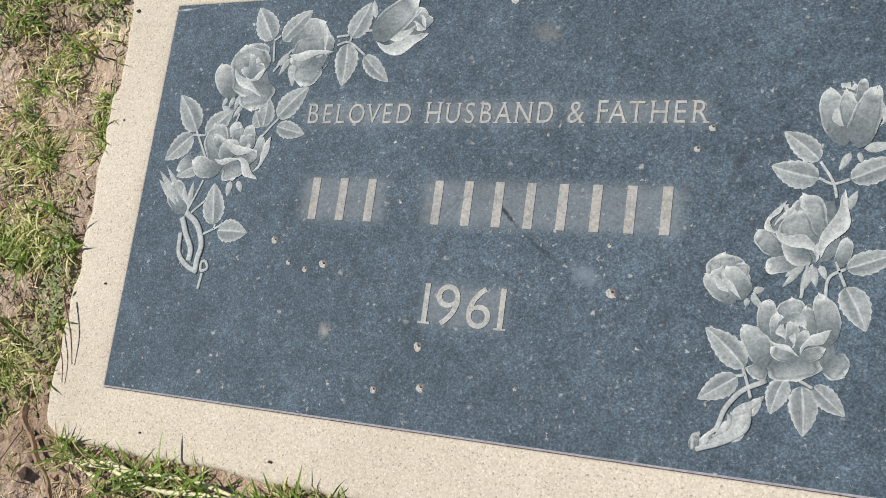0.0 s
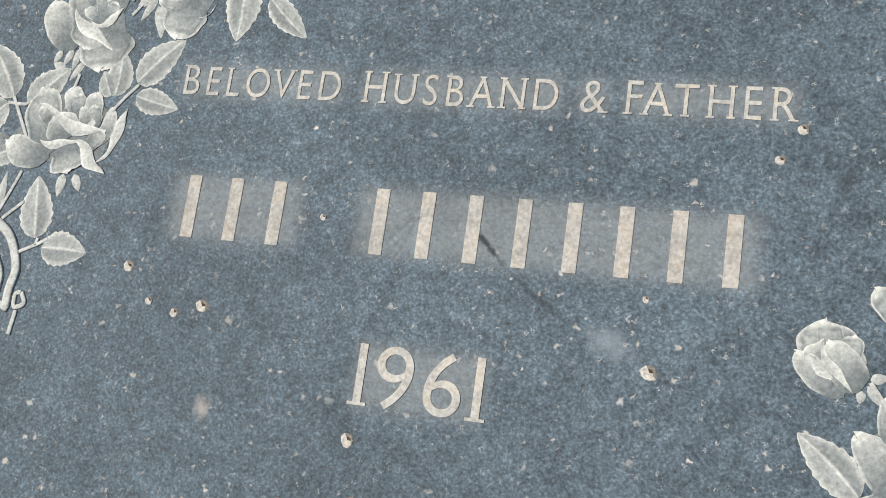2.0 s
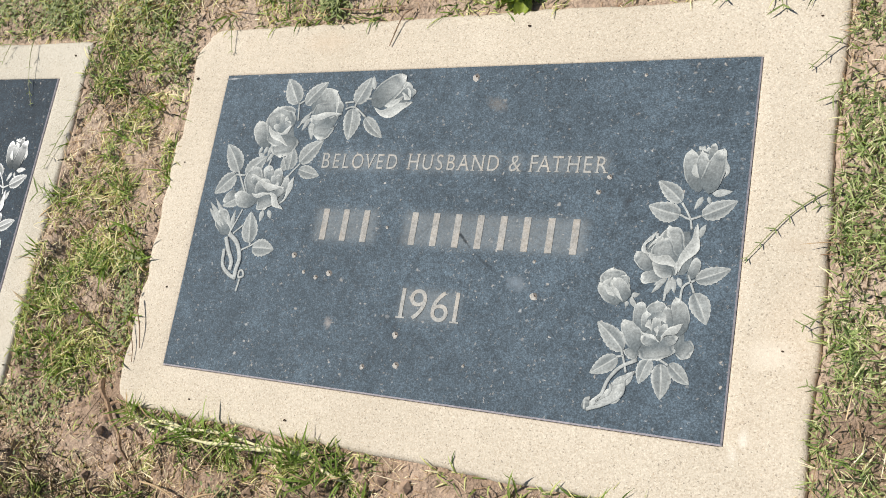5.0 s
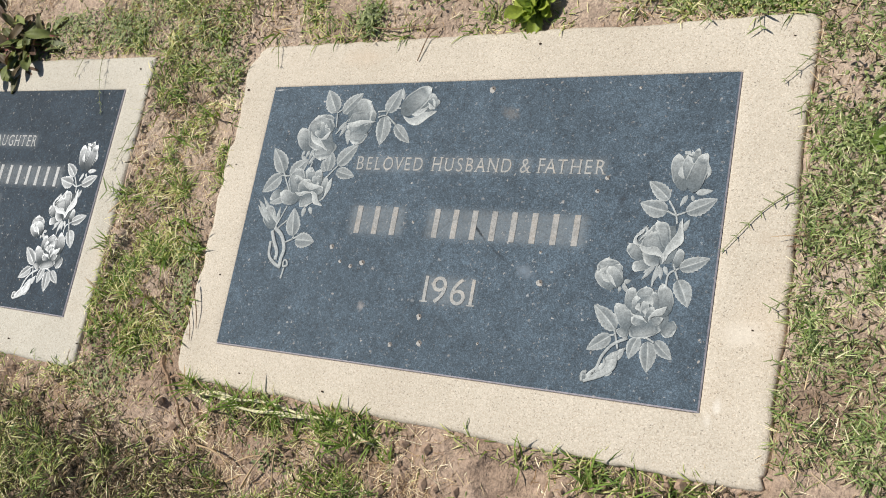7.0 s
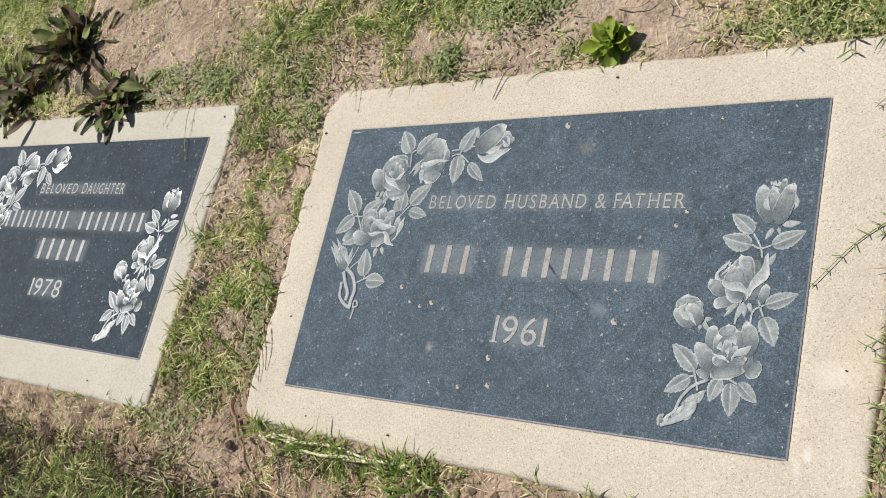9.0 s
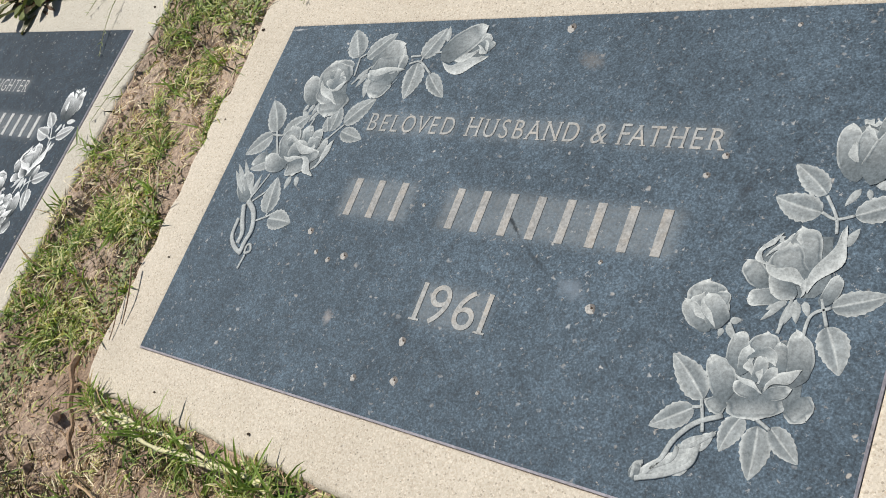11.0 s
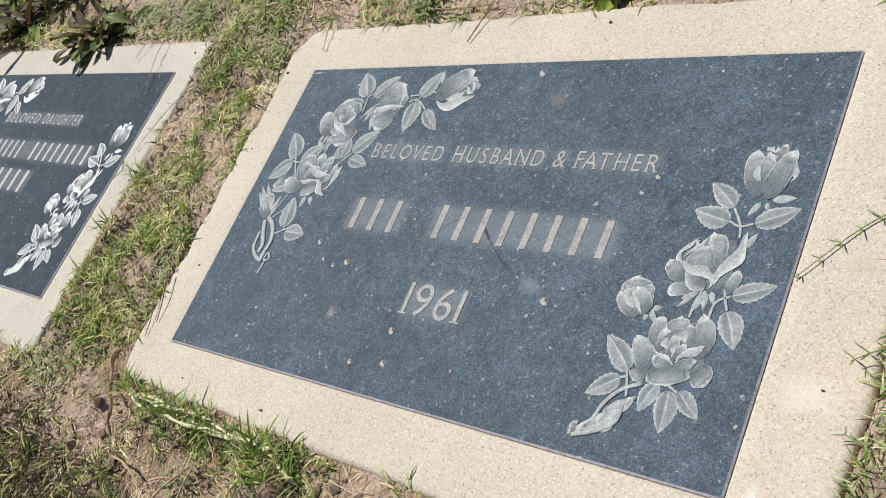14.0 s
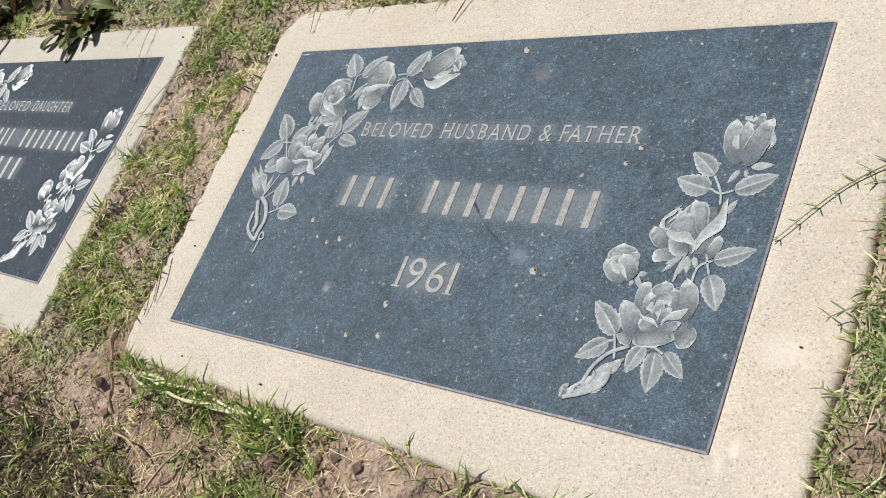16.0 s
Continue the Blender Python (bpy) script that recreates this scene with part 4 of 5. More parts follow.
def strawy(x, y):
    d = np.zeros(np.shape(x))
    for cx, cy, rx, ry in STRAWY:
        d = np.maximum(d, np.exp(-(((x - cx) / rx) ** 2 + ((y - cy) / ry) ** 2) ** 2))
    return d


def strew(n, keep, grow, x0=-1.88, x1=0.64, y0=-0.64, y1=0.74):
    x, y = rs.uniform(x0, x1, n), rs.uniform(y0, y1, n)
    ok = (rs.uniform(0, 1, n) < keep(x, y)) & ~inside(x, y, grow)
    return x[ok], y[ok]


def blades(name, x, y, length, width, lean, material, droop=1.0):
    """Curved tapering blades, all in one mesh."""
    n = len(x)
    z = ground_z(x, y) - 0.002
    az = rs.uniform(0, 2 * np.pi, n)
    dx, dy = np.cos(az), np.sin(az)
    px, py = -dy, dx
    verts = np.zeros((n, 7, 3))
    roll = rs.normal(0, 0.75, n)
    for k, (s, w) in enumerate(((0.0, 1.0), (0.38, 0.9), (0.74, 0.6), (1.0, 0.0))):
        a = np.clip(lean + droop * s * 0.9, 0, 1.5)
        r = length * s
        out, up = r * np.sin(a), r * np.cos(a)
        cx, cy, cz = x + dx * out, y + dy * out, z + up
        if k < 3:
            c, q = np.cos(roll) * width * w / 2, np.sin(roll) * width * w / 2
            ax, ay, azz = px * c - dx * np.cos(a) * q, py * c - dy * np.cos(a) * q, np.sin(a) * q
            verts[:, 2 * k] = np.stack([cx - ax, cy - ay, cz - azz], -1)
            verts[:, 2 * k + 1] = np.stack([cx + ax, cy + ay, cz + azz], -1)
        else:
            verts[:, 6] = np.stack([cx, cy, cz], -1)
    base = np.arange(n)[:, None] * 7
    q1, q2, t3 = base + [0, 1, 3, 2], base + [2, 3, 5, 4], base + [4, 5, 6]
    ob = raw(name, verts.reshape(-1, 3).tolist(), q1.tolist() + q2.tolist() + t3.tolist(), material)
    return ob


def clumped(x, y):
    return np.clip(0.42 + 1.15 * fbm(x, y, 30.0, 33, 3), 0.03, 1.6)


x, y = strew(760000, lambda a, b: cover(a, b) * 0.80 * clumped(a, b), -0.001)
tall = 1 + 0.10 * np.exp(-(((x + 0.55) / 0.30) ** 2 + ((y + 0.47) / 0.11) ** 2) ** 2)
size = rs.uniform(0.010, 0.038, len(x)) * (0.6 + 0.5 * cover(x, y)) * np.where(x > 0.43, 0.6, 1.0) * tall
width = rs.uniform(0.0012, 0.0027, len(x)) * np.where(x > 0.43, 0.8, 1.0)
lean = rs.uniform(0.1, 1.2, len(x))
side = x > 0.43
lawn = blades("lawn_grass", x[~side], y[~side], size[~side], width[~side], lean[~side], M_GRASS)
tagged(lawn, "short patchy green grass with some yellowed blades", "grass", kind="stuff")
fine = blades("fine_grass", x[side], y[side], size[side], width[side], lean[side], M_FINE)
tagged(fine, "short fine grey-green grass beside the tan concrete", "grass", kind="stuff")
# dead thatch, coloured dark so that gaps in the grass read as shade
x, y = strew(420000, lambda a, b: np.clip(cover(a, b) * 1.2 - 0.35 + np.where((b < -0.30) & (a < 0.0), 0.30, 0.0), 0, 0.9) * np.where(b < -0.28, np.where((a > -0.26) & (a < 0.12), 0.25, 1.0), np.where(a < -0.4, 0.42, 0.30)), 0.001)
thatch = blades("grass_thatch", x, y, rs.uniform(0.006, 0.018, len(x)) * np.where(y < -0.34, 1.7, 1.0), rs.uniform(0.0012, 0.0026, len(x)), rs.uniform(0.3, 1.4, len(x)), M_THATCH_SHADE, 0.4)
tagged(thatch, "dark dead thatch, also painting shade into gaps of the green grass", "thatch", kind="stuff")
x, y = strew(420000, lambda a, b: 0.52 * strawy(a, b) + (0.20 + 0.4 * np.clip(1 - cover(a, b), 0, 1)) * np.clip(0.30 + 0.8 * fbm(a, b, 9.0, 41, 3), 0, 1), 0.001)
straw = blades("dry_grass_litter", x, y, 0.006 + rs.gamma(1.8, 0.0055, len(x)), rs.uniform(0.0006, 0.0015, len(x)), rs.uniform(0.95, 1.48, len(x)), M_STRAW, 0.25)
tagged(straw, "dry tan grass litter lying on the soil", "dry grass", kind="stuff")

# the same patchy grass farther out
x, y = strew(420000, lambda a, b: np.clip(0.50 + 0.60 * fbm(a, b, 2.2, 61, 4), 0, 1) * np.clip(2.3 - 0.95 * np.hypot(a + 0.6, b - 0.05), 0, 1), 0.01, -2.9, 1.7, -2.1, 2.2)
out = (x < -1.87) | (x > 0.63) | (y < -0.63) | (y > 0.73)
x, y = x[out], y[out]
outer = blades("outer_grass", x, y, rs.uniform(0.016, 0.045, len(x)), rs.uniform(0.0022, 0.0042, len(x)), rs.uniform(0.1, 1.2, len(x)), M_GRASS)
outer.location.z = -0.002
tagged(outer, "short patchy lawn grass farther from the markers", "grass", kind="stuff")

# small round-leaved weeds among the grass
PATCHES = [(-0.13, 0.385, 0.07, 0.045, 700), (-0.46, 0.235, 0.04, 0.04, 280), (-0.66, 0.36, 0.12, 0.07, 600), (-0.45, -0.12, 0.02, 0.07, 300), (-0.74, 0.32, 0.06, 0.03, 400),
           (-0.58, -0.28, 0.06, 0.04, 360), (0.34, 0.30, 0.10, 0.02, 260), (-0.55, 0.30, 0.08, 0.05, 260), (-0.22, -0.345, 0.03, 0.02, 80), (0.50, 0.10, 0.05, 0.16, 300), (-0.203, 0.305, 0.022, 0.028, 420), (-0.874, 0.335, 0.06, 0.03, 420), (-0.05, 0.385, 0.04, 0.03, 380)]


def leaflets(name, patches, material):
    xs = np.concatenate([rs.normal(cx, rx * 0.6, n) for cx, cy, rx, ry, n in patches])
    ys = np.concatenate([rs.normal(cy, ry * 0.6, n) for cx, cy, rx, ry, n in patches])
    ok = ~inside(xs, ys, 0.001)
    xs, ys = xs[ok], ys[ok]
    n = len(xs)
    z = np.maximum(ground_z(xs, ys), np.where(inside(xs, ys, 0.004), 0.001, -1)) + rs.uniform(0.001, 0.016, n)
    az, r, tilt = rs.uniform(0, 6.283, n), rs.uniform(0.0011, 0.0026, n), rs.uniform(-0.6, 0.6, n)
    verts = np.zeros((n, 6, 3))
    for k in range(6):
        u, v = math.cos(k * math.pi / 3) * 1.5, math.sin(k * math.pi / 3) * 0.75
        verts[:, k, 0] = xs + r * (u * np.cos(az) - v * np.sin(az))
        verts[:, k, 1] = ys + r * (u * np.sin(az) + v * np.cos(az))
        verts[:, k, 2] = z + r * u * tilt
    base = np.arange(n)[:, None] * 6
    return raw(name, verts.reshape(-1, 3).tolist(), (base + [0, 1, 2, 3, 4, 5]).tolist(), material)


tagged(leaflets("small_weeds", PATCHES, M_CLOVER), "low blue-green feathery weeds in the grass", "weeds", kind="stuff")

# clods and crumbs of soil
xc, yc = strew(42000, lambda a, b: np.clip(1.05 - cover(a, b), 0.05, 1) * np.clip(0.3 + fbm(a, b, 7.0, 55, 2), 0, 1) * np.where(b < 0, 1.0, 0.22), 0.006)
cv, cf = [], []
for i in range(len(xc)):
    r = min(float(rs.gamma(1.5, 0.0019)) + 0.0008, 0.0052 if yc[i] > -0.28 else 0.0080)
    o = len(cv)
    zc = float(ground_z(xc[i], yc[i]))
    for dx, dy, dz in ((1, 0, 0), (0.3, 0.95, 0), (-0.8, 0.6, 0), (-0.8, -0.6, 0), (0.3, -0.95, 0), (0.1, 0, 0.8), (0, 0, -0.7)):
        j = rs.uniform(0.7, 1.25)
        cv.append((xc[i] + r * dx * j, yc[i] + r * dy * j, zc + r * (dz * j + 0.2)))
    for k in range(5):
        cf.append((o + k, o + (k + 1) % 5, o + 5))
        cf.append((o + (k + 1) % 5, o + k, o + 6))
tagged(raw("soil_clods", cv, cf, M_CLOD), "small brown crumbs and clods of dry soil", "soil", kind="stuff")


# ---- plants that stand out ----
def rib_leaf(length, width, rise, droop, seed, wavy=0.12):
    """A strap-shaped leaf along +x that rises from its base and arches over."""
    rng = random.Random(seed)
    ph = rng.uniform(0, 6.28)
    bm = bmesh.new()
    nu, nv = 6, 10
    rows = []
    for j in range(nv + 1):
        v = j / nv
        w = width * (0.16 + 0.84 * math.sin(math.pi * min(1.0, 0.08 + 0.86 * v ** 1.8)) ** 0.8) if v < 1 else width * 0.22
        ang = rise - droop * v
        x = length * (v * math.cos(rise - droop * v * 0.5))
        z = length * (v * math.sin(rise - droop * v * 0.5))
        row = []
        for i in range(nu + 1):
            u = -1 + 2 * i / nu
            fold = 0.22 * width * abs(u) + wavy * width * u * u * math.sin(9 * v + ph + (2 if u > 0 else 0))
            row.append(bm.verts.new((x - fold * math.sin(ang), u * w / 2, z + fold * math.cos(ang))))
        rows.append(row)
    for j in range(nv):
        for i in range(nu):
            f = bm.faces.new((rows[j][i], rows[j][i + 1], rows[j + 1][i + 1], rows[j + 1][i]))
            f.smooth = True
            if i in (2, 3) and j < 3:
                f.material_index = 1
    return bm


def rosette(name, place, count, length, width, materials, label, category, seed, steep=(0.35, 1.15), spread=0.006):
    ob = empty(name, place)
    tagged(ob, label, category)
    rng = random.Random(seed)
    shapes = []
    for k in range(4):
        me_ob = part("leaf", rib_leaf(length, width * rng.uniform(0.85, 1.2), 0.0, rng.uniform(0.3, 0.9), seed * 10 + k), materials, ob)
        shapes.append(me_ob.data)
        bpy.data.objects.remove(me_ob)
    for i in range(count):
        leaf = new("leaf", shapes[i % 4])
        leaf.parent = ob
        up = rng.uniform(*steep)
        sc = rng.uniform(0.55, 1.1)
        leaf.matrix_local = Matrix.Translation((rng.gauss(0, spread), rng.gauss(0, spread) * 0.7, 0)) @ Matrix.Rotation(i * 2.4 + rng.uniform(-0.4, 0.4), 4, "Z") @ Matrix.Rotation(-up, 4, "Y") @ Matrix.Rotation(rng.uniform(-0.5, 0.5), 4, "X") @ Matrix.Diagonal((sc, sc, sc, 1))
    return ob


DOCK = "dark red-green leafy weed growing in bare soil"
rosette("leafy_weed", (-1.375, 0.362, -0.006), 84, 0.080, 0.022, [M_DOCK, M_MIDRIB], DOCK, "weed", 3, (0.05, 1.15), 0.042)
rosette("leafy_weed", (-1.235, 0.445, -0.006), 74, 0.080, 0.023, [M_DOCK, M_MIDRIB], DOCK, "weed", 4, (0.15, 1.2), 0.036)
rosette("leafy_weed", (-1.015, 0.305, -0.006), 80, 0.064, 0.018, [M_DOCK, M_MIDRIB], DOCK, "weed", 5, (0.05, 1.15), 0.042)
rosette("leafy_weed", (0.068, 0.302, -0.006), 34, 0.038, 0.019, [M_GREEN, M_GREEN], "small bright green leafy weed at the concrete edge", "weed", 6, (0.3, 1.4))
rosette("leafy_weed", (0.545, 0.150, -0.006), 8, 0.060, 0.022, [M_TUFT, M_TUFT], "low broad-leaved green weed in the grass", "weed", 8, (0.1, 0.5))


def blade_mesh(length, width, curl):
    """A single lens-shaped grass leaf along +x."""
    bm = bmesh.new()
    rows = []
    for j in range(5):
        v = j / 4
        w = width * (0.35 + 0.65 * math.sin(math.pi * (0.18 + 0.75 * v))) * (1 if j < 4 else 0.1)
        z = length * curl * v * v
        rows.append([bm.verts.new((length * v, -w / 2, z + w * 0.12)), bm.verts.new((length * v, 0, z)), bm.verts.new((length * v, w / 2, z + w * 0.12))])
    for a, b in zip(rows, rows[1:]):
        for i in range(2):
            bm.faces.new((a[i], a[i + 1], b[i + 1], b[i]))
    me = bpy.data.meshes.new("leaf")
    bm.to_mesh(me)
    bm.free()
    return me


BLADES = [blade_mesh(0.020, 0.0028, 0.2), blade_mesh(0.026, 0.0026, -0.15), blade_mesh(0.015, 0.0026, 0.1)]
for me in BLADES:
    me.materials.append(M_SPRIG)
LONG = [blade_mesh(0.042, 0.0030, -0.35), blade_mesh(0.055, 0.0032, -0.5), blade_mesh(0.034, 0.0028, -0.1), blade_mesh(0.028, 0.0026, 0.15)]
for me in LONG:
    me.materials.append(M_TUFT)
PALE = [blade_mesh(0.040, 0.0026, -0.45), blade_mesh(0.050, 0.0024, -0.25), blade_mesh(0.030, 0.0024, 0.1)]
for me in PALE:
    me.materials.append(M_STRAW)


def put_leaf(owner, mesh, place, yaw, up, size=1.0, twist=0.0, name="leaf"):
    ob = new(name, mesh)
    ob.parent = owner
    ob.matrix_local = Matrix.Translation(place) @ Matrix.Rotation(yaw, 4, "Z") @ Matrix.Rotation(-up, 4, "Y") @ Matrix.Rotation(twist, 4, "X") @ Matrix.Diagonal((size, size, size, 1))
    return ob


def sprig(ctrl, pairs, size, seed, radius=0.0009, label="thin creeping green sprig lying over the concrete"):
    """A creeping stem with pairs of small leaves."""
    base = Vector(ctrl[0])
    ob = empty("creeping_sprig", base)
    tagged(ob, label, "sprig", "creeping sprigs over the concrete")
    rng = random.Random(seed)
    pts = curve_points([Vector(c) - base for c in ctrl], 4 * len(ctrl))
    part("stem", tube(pts, [radius * (1 - 0.6 * i / len(pts)) for i in range(len(pts))], 5), M_STEM, ob)
    for k in range(pairs):
        f = (k + 0.7) / pairs * (len(pts) - 1)
        i = min(int(f), len(pts) - 2)
        p = pts[i].lerp(pts[i + 1], f - i)
        d = pts[i + 1] - pts[i]
        yaw = math.atan2(d.y, d.x)
        for side in (1, -1):
            put_leaf(ob, rng.choice(BLADES), p, yaw + side * rng.uniform(0.5, 1.1), rng.uniform(0.05, 0.45), size * rng.uniform(0.7, 1.15) * (1 - 0.3 * k / pairs), rng.uniform(-0.7, 0.7))
    return ob


sprig([(0.470, 0.075, 0.004), (0.436, 0.060, 0.004), (0.397, 0.030, 0.003), (0.357, -0.020, 0.003)], 10, 0.62, 1)
sprig([(0.470, 0.060, 0.004), (0.445, 0.047, 0.003), (0.420, 0.040, 0.003)], 4, 0.6, 2)
sprig([(0.470, 0.245, 0.0), (0.440, 0.222, 0.007), (0.402, 0.185, 0.004)], 6, 0.6, 3)
sprig([(0.465, 0.190, 0.0), (0.440, 0.170, 0.007), (0.425, 0.150, 0.006)], 3, 0.8, 4)
sprig([(0.300, 0.300, 0.0), (0.305, 0.282, 0.007), (0.308, 0.268, 0.005)], 2, 1.0, 5)
sprig([(0.362, 0.302, 0.0), (0.366, 0.280, 0.008), (0.372, 0.252, 0.004)], 3, 1.1, 6)
sprig([(-0.366, 0.292, 0.002), (-0.364, 0.272, 0.008), (-0.357, 0.232, 0.003)], 4, 0.55, 7)
sprig([(-0.196, 0.310, 0.0), (-0.192, 0.288, 0.008), (-0.188, 0.266, 0.006)], 4, 0.9, 8)
sprig([(-0.770, 0.300, 0.0), (-0.762, 0.255, 0.010), (-0.752, 0.205, 0.008), (-0.735, 0.160, 0.004)], 7, 0.6, 9, 0.0007)
sprig([(-0.800, 0.300, 0.0), (-0.815, 0.270, 0.008), (-0.830, 0.235, 0.005)], 5, 0.6, 10, 0.0007)
sprig([(-0.600, 0.190, 0.0), (-0.628, 0.150, 0.008), (-0.655, 0.100, 0.006), (-0.672, 0.060, 0.003)], 7, 0.7, 11, 0.0008)
sprig([(-0.610, 0.030, 0.0), (-0.640, 0.020, 0.010), (-0.668, 0.022, 0.008)], 4, 1.2, 12)
sprig([(0.455, -0.060, 0.0), (0.436, -0.070, 0.010), (0.418, -0.082, 0.010)], 4, 0.6, 13)
sprig([(0.455, -0.130, 0.0), (0.440, -0.140, 0.008), (0.426, -0.135, 0.008)], 4, 0.6, 14)

# ---- the pale runner along the concrete ----
runner = empty("grass_runner", (-0.25, -0.278, 0.0))
tagged(runner, "pale jointed grass runners with short blades along the concrete edge", "grass runner")
line = curve_points([(-0.150, 0.016, 0.002), (-0.120, 0.006, 0.005), (-0.05, 0.000, 0.006), (0.04, -0.004, 0.006), (0.13, -0.006, 0.004), (0.20, -0.022, -0.003)], 72)
rng = random.Random(76)
# jointed creeping stems: tapering lengths between swollen nodes
for start, end, side, thick in ((0, 30, 0.001, 0.0027), (12, 50, -0.005, 0.0024), (24, 62, 0.004, 0.0023), (38, 71, -0.001, 0.0026), (2, 24, -0.008, 0.0019)):
    pts, rad, step = [], [], rng.randrange(5, 8)
    for i in range(start, end):
        f = (i - start) % step / step
        pts.append(line[i] + Vector((0, side + 0.0034 * math.sin(i * 0.27 + side * 900), 0.0015 * math.sin(i * 0.5 + side * 400))))
        rad.append(thick * (1.12 - 0.55 * f) * (1 if start + 1 < i < end - 2 else 0.5))
    part("strand", tube(pts, rad, 7), M_STOLON, runner, smooth=True)
rng = random.Random(77)
for i in range(210):
    p = line[rng.randrange(1, 71)]
    over = i % 3 > 0
    put_leaf(runner, rng.choice(PALE if rng.random() < 0.2 else LONG), p + Vector((0, rng.uniform(-0.007, 0.007), rng.uniform(0.002, 0.007))), rng.uniform(0.5, 2.4) if over else rng.uniform(3.3, 6.0), rng.uniform(0.3, 1.4), rng.uniform(0.35, 0.8), rng.uniform(-1, 1), "blade")


# ---- tufts of grass round the markers ----
def tuft(place, count, size, seed, aim=None):
    ob = empty("grass_tuft", place)
    tagged(ob, "tuft of green and straw-coloured grass blades by the concrete", "grass tuft", "grass tufts round the markers")
    r = random.Random(seed)
    for i in range(count):
        yaw = r.uniform(0, 6.283) if aim is None or i % 2 else aim + r.uniform(-0.9, 0.9)
        put_leaf(ob, r.choice(PALE if r.random() < 0.28 else LONG), (r.uniform(-0.008, 0.008), r.uniform(-0.008, 0.008), -0.001), yaw, r.uniform(0.25, 1.35), size * r.uniform(0.55, 1.1), r.uniform(-1, 1), "blade")


TUFTS = [(-0.437, -0.145, 0.1), (-0.440, -0.200, 0.2), (-0.445, -0.060, 0.1), (-0.470, -0.03, None), (-0.520, -0.150, None), (-0.600, -0.205, 2.8), (-0.545, -0.225, None), (-0.610, -0.120, 3.0),
         (-0.500, 0.030, None), (-0.540, 0.120, None), (-0.440, 0.060, 0.3), (-0.450, 0.215, 0.2), (-0.385, 0.300, 5.0), (-0.500, 0.290, None), (-0.640, -0.070, 3.0), (-0.395, -0.270, 1.2),
         (-0.340, -0.300, 1.4), (-0.120, -0.350, None), (-0.200, -0.310, 1.3), (-0.140, -0.300, 1.0), (-0.090, -0.305, 1.0), (-0.060, -0.295, 0.9), (-0.030, -0.318, None), (-0.140, -0.362, None), (-0.300, -0.400, None), (-0.360, -0.370, None), (0.150, -0.292, 1.4), (0.190, -0.295, 1.6), (0.240, -0.300, 1.5),
         (0.295, -0.302, 1.2), (0.330, -0.300, 1.6), (-0.625, 0.015, 3.0), (-0.613, -0.155, 3.2), (-0.546, -0.209, None), (-0.575, -0.190, None), (-0.505, -0.075, None), (-0.560, -0.040, None), (-0.480, 0.165, None), (-0.794, -0.495, None), (-0.775, -0.480, None), (-0.650, -0.420, None), (-0.205, 0.300, 4.7), (-0.190, 0.318, None)]
for i, (x, y, aim) in enumerate(TUFTS):
    tuft((x, y, float(ground_z(np.array(x), np.array(y)))), 15, 0.85, 200 + i, aim)
EDGE = [(0.447, -0.245), (0.452, -0.195), (0.446, -0.160), (0.455, -0.100), (0.449, -0.050), (0.456, 0.000), (0.450, 0.110), (0.452, 0.150), (0.450, 0.205), (0.455, 0.255), (0.440, 0.290), (0.270, 0.292), (0.330, 0.296)]
for i, (x, y) in enumerate(EDGE):
    tuft((x, y, float(ground_z(np.array(x), np.array(y)))), 12, 0.42, 300 + i, 3.14 if y < 0.28 else 4.7)


# ---- loose litter ----
def stick(ctrl, radius, label, seed, material=M_STICK, name="stick"):
    base = Vector(ctrl[0])
    pts = curve_points([Vector(c) - base for c in ctrl], 14)
    r = random.Random(seed)
    ob = part(name, tube(pts, [radius * r.uniform(0.65, 1.2) * (1 - 0.5 * i / 14) for i in range(14)], 6), material)
    ob.location = base
    tagged(ob, label, name, "loose litter")
    return ob


stick([(-0.460, -0.232, -0.006), (-0.450, -0.247, 0.002), (-0.434, -0.264, 0.000), (-0.422, -0.281, 0.003), (-0.404, -0.299, 0.000), (-0.395, -0.315, 0.002), (-0.384, -0.330, -0.006)], 0.0040, "gnarled dry brown root on bare soil", 1)
stick([(-0.425, -0.262, 0.003), (-0.410, -0.258, 0.008), (-0.398, -0.262, 0.006)], 0.0026, "short dry brown twig on bare soil", 2)
stick([(-0.080, 0.285, 0.002), (-0.090, 0.272, 0.006), (-0.103, 0.234, 0.003)], 0.0013, "thin dry twig lying over the concrete edge", 3)
stick([(-0.345, -0.350, 0.006), (-0.310, -0.352, 0.010), (-0.272, -0.366, 0.006)], 0.0018, "long pale dry straw on bare soil", 4, M_STRAW, "straw")
stick([(-0.248, -0.392, 0.006), (-0.230, -0.360, 0.010), (-0.208, -0.326, 0.006)], 0.0017, "long pale dry straw on bare soil", 5, M_STRAW, "straw")
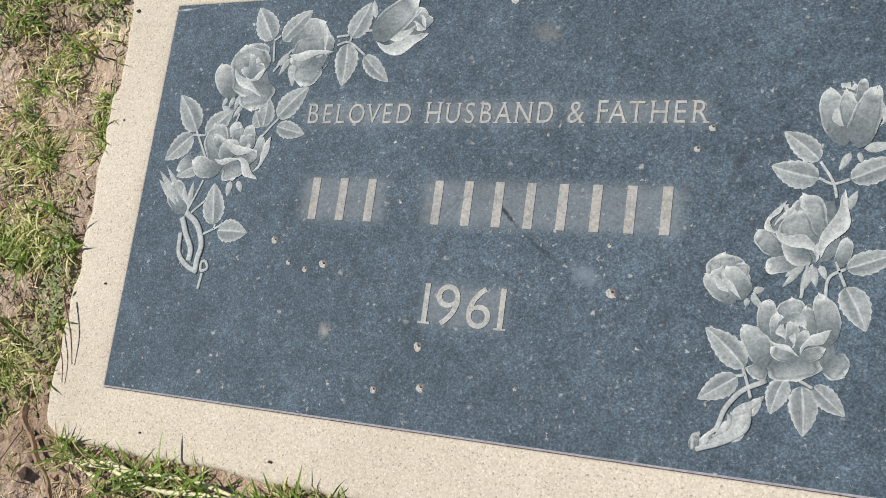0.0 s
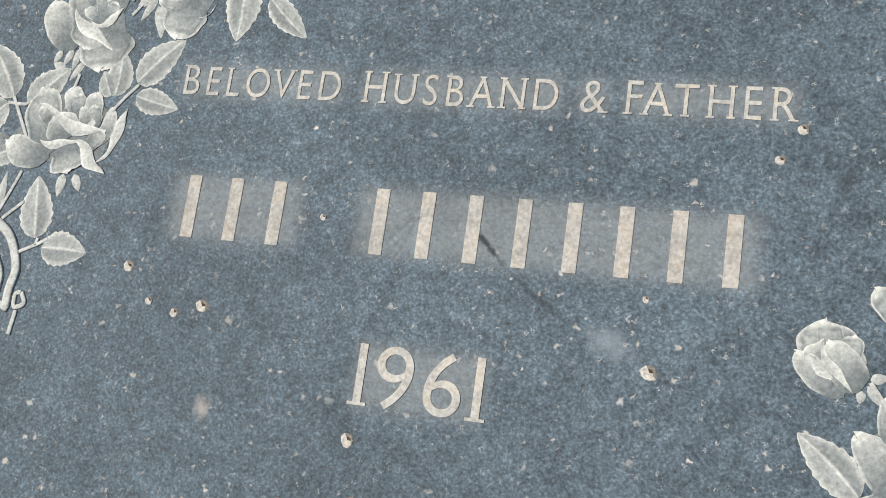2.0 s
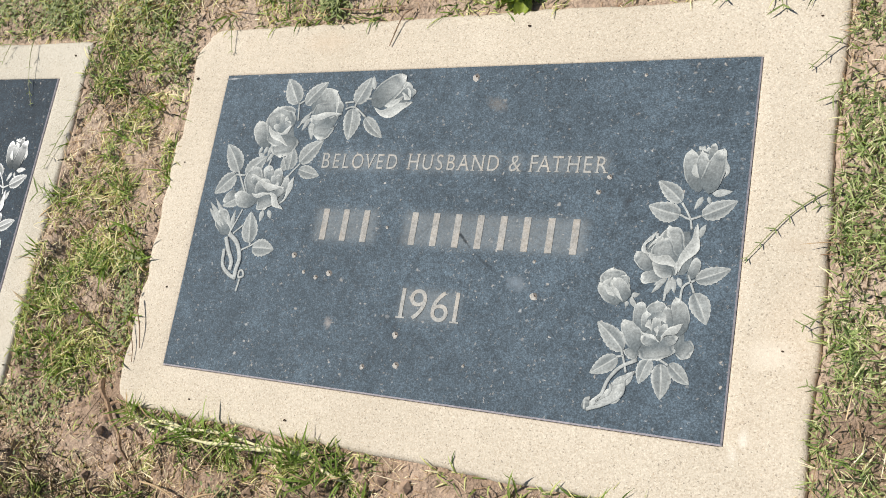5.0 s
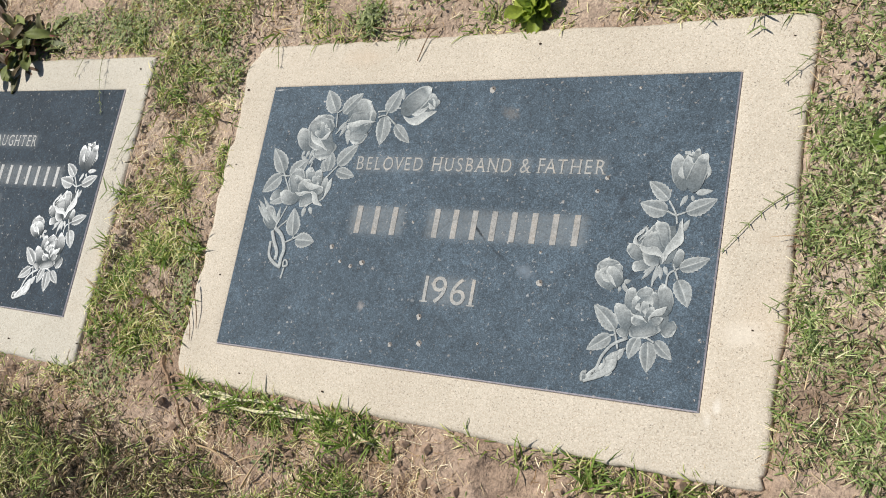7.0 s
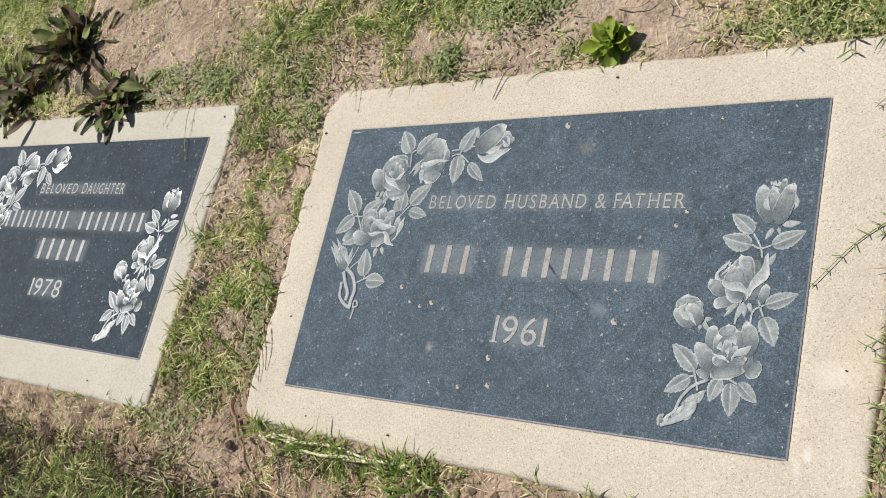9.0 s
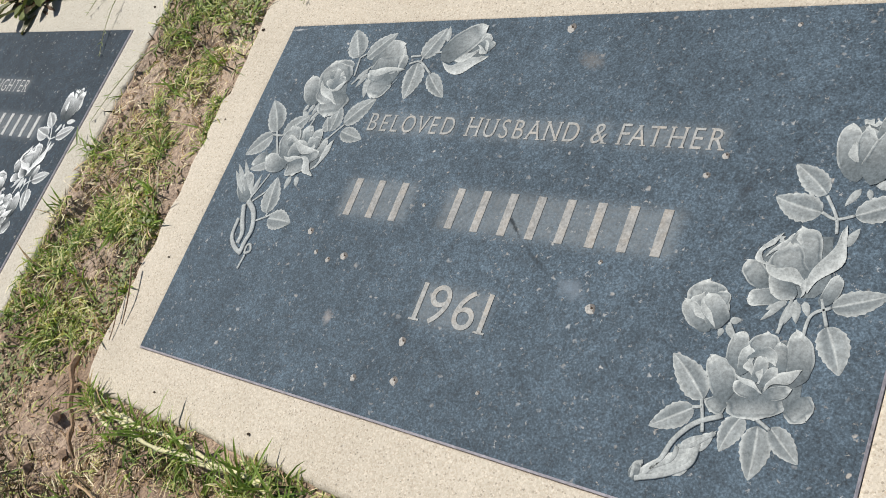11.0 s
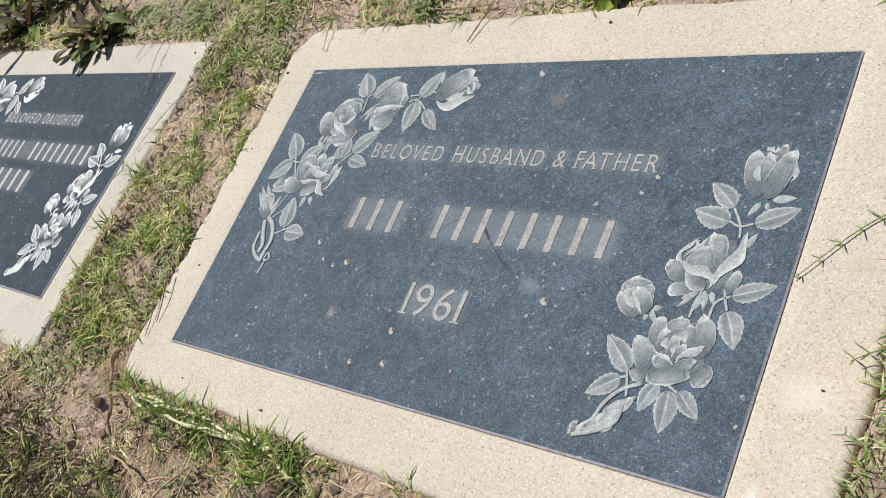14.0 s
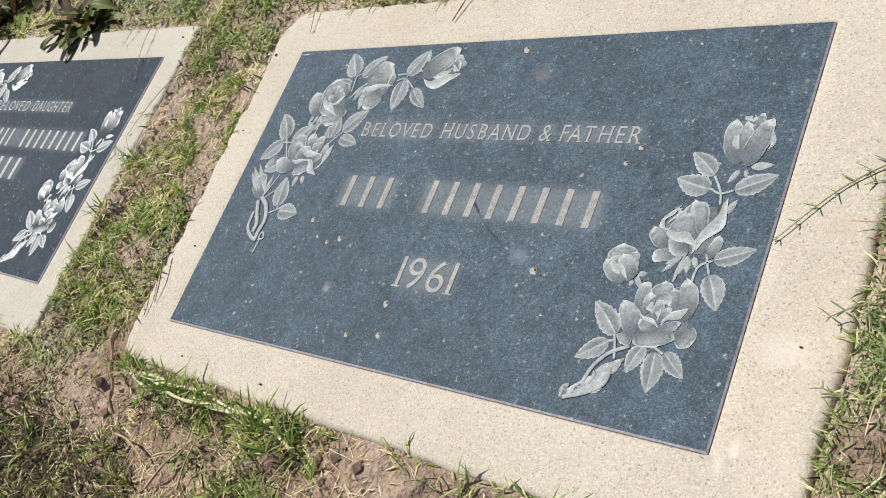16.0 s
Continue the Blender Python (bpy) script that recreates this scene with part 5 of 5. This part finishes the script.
stick([(-0.197, -0.380, 0.006), (-0.200, -0.352, 0.009), (-0.203, -0.328, 0.006)], 0.0014, "long pale dry straw on bare soil", 6, M_STRAW, "straw")
stick([(-0.258, -0.357, 0.007), (-0.242, -0.350, 0.009), (-0.226, -0.345, 0.007)], 0.0022, "short white dry straw on bare soil", 7, M_STRAW, "straw")
stick([(-0.420, -0.120, 0.012), (-0.405, -0.155, 0.008), (-0.400, -0.185, 0.003)], 0.0012, "thin dark dry twig lying over the concrete edge", 8)
stick([(-0.428, -0.150, 0.010), (-0.412, -0.180, 0.006), (-0.408, -0.205, 0.003)], 0.0010, "thin dark dry twig lying over the concrete edge", 9)
stick([(0.155, 0.372, 0.002), (0.175, 0.350, 0.008), (0.205, 0.345, 0.003)], 0.0018, "pale dry straw on bare soil", 10, M_STRAW, "straw")
stick([(0.060, 0.360, 0.001), (0.100, 0.352, 0.005), (0.120, 0.372, 0.002)], 0.0012, "pale dry straw on bare soil", 11, M_STRAW, "straw")
stick([(-0.230, 0.300, 0.001), (-0.160, 0.287, 0.004), (-0.090, 0.290, 0.002)], 0.0015, "thin dry brown runner along the concrete", 12)


def speck(x, y, r, seed):
    rr = random.Random(seed)
    bm = bmesh.new()
    bmesh.ops.create_icosphere(bm, subdivisions=1, radius=r)
    for v in bm.verts:
        v.co = Vector((v.co.x * 1.6, v.co.y, v.co.z * 0.7)) * rr.uniform(0.7, 1.2)
    ob = part("crumb", bm, M_PIT)
    ob.location = (x, y, r * 0.5)
    tagged(ob, "tiny dark crumb lying on the concrete", "crumb", "loose litter")


for i, (x, y, r) in enumerate([(-0.4103, 0.1990, 0.0026), (0.085, 0.252, 0.0022), (-0.300, -0.240, 0.0018), (-0.380, -0.100, 0.0016), (0.402, -0.105, 0.0016), (-0.670, 0.245, 0.0022),
                              (-0.650, -0.235, 0.0022), (-0.400, 0.075, 0.0014), (0.410, 0.245, 0.0015), (-0.150, -0.246, 0.0020), (-0.82, -0.245, 0.0022), (-1.05, 0.250, 0.0020)]):
    speck(x, y, r * 0.75, 400 + i)
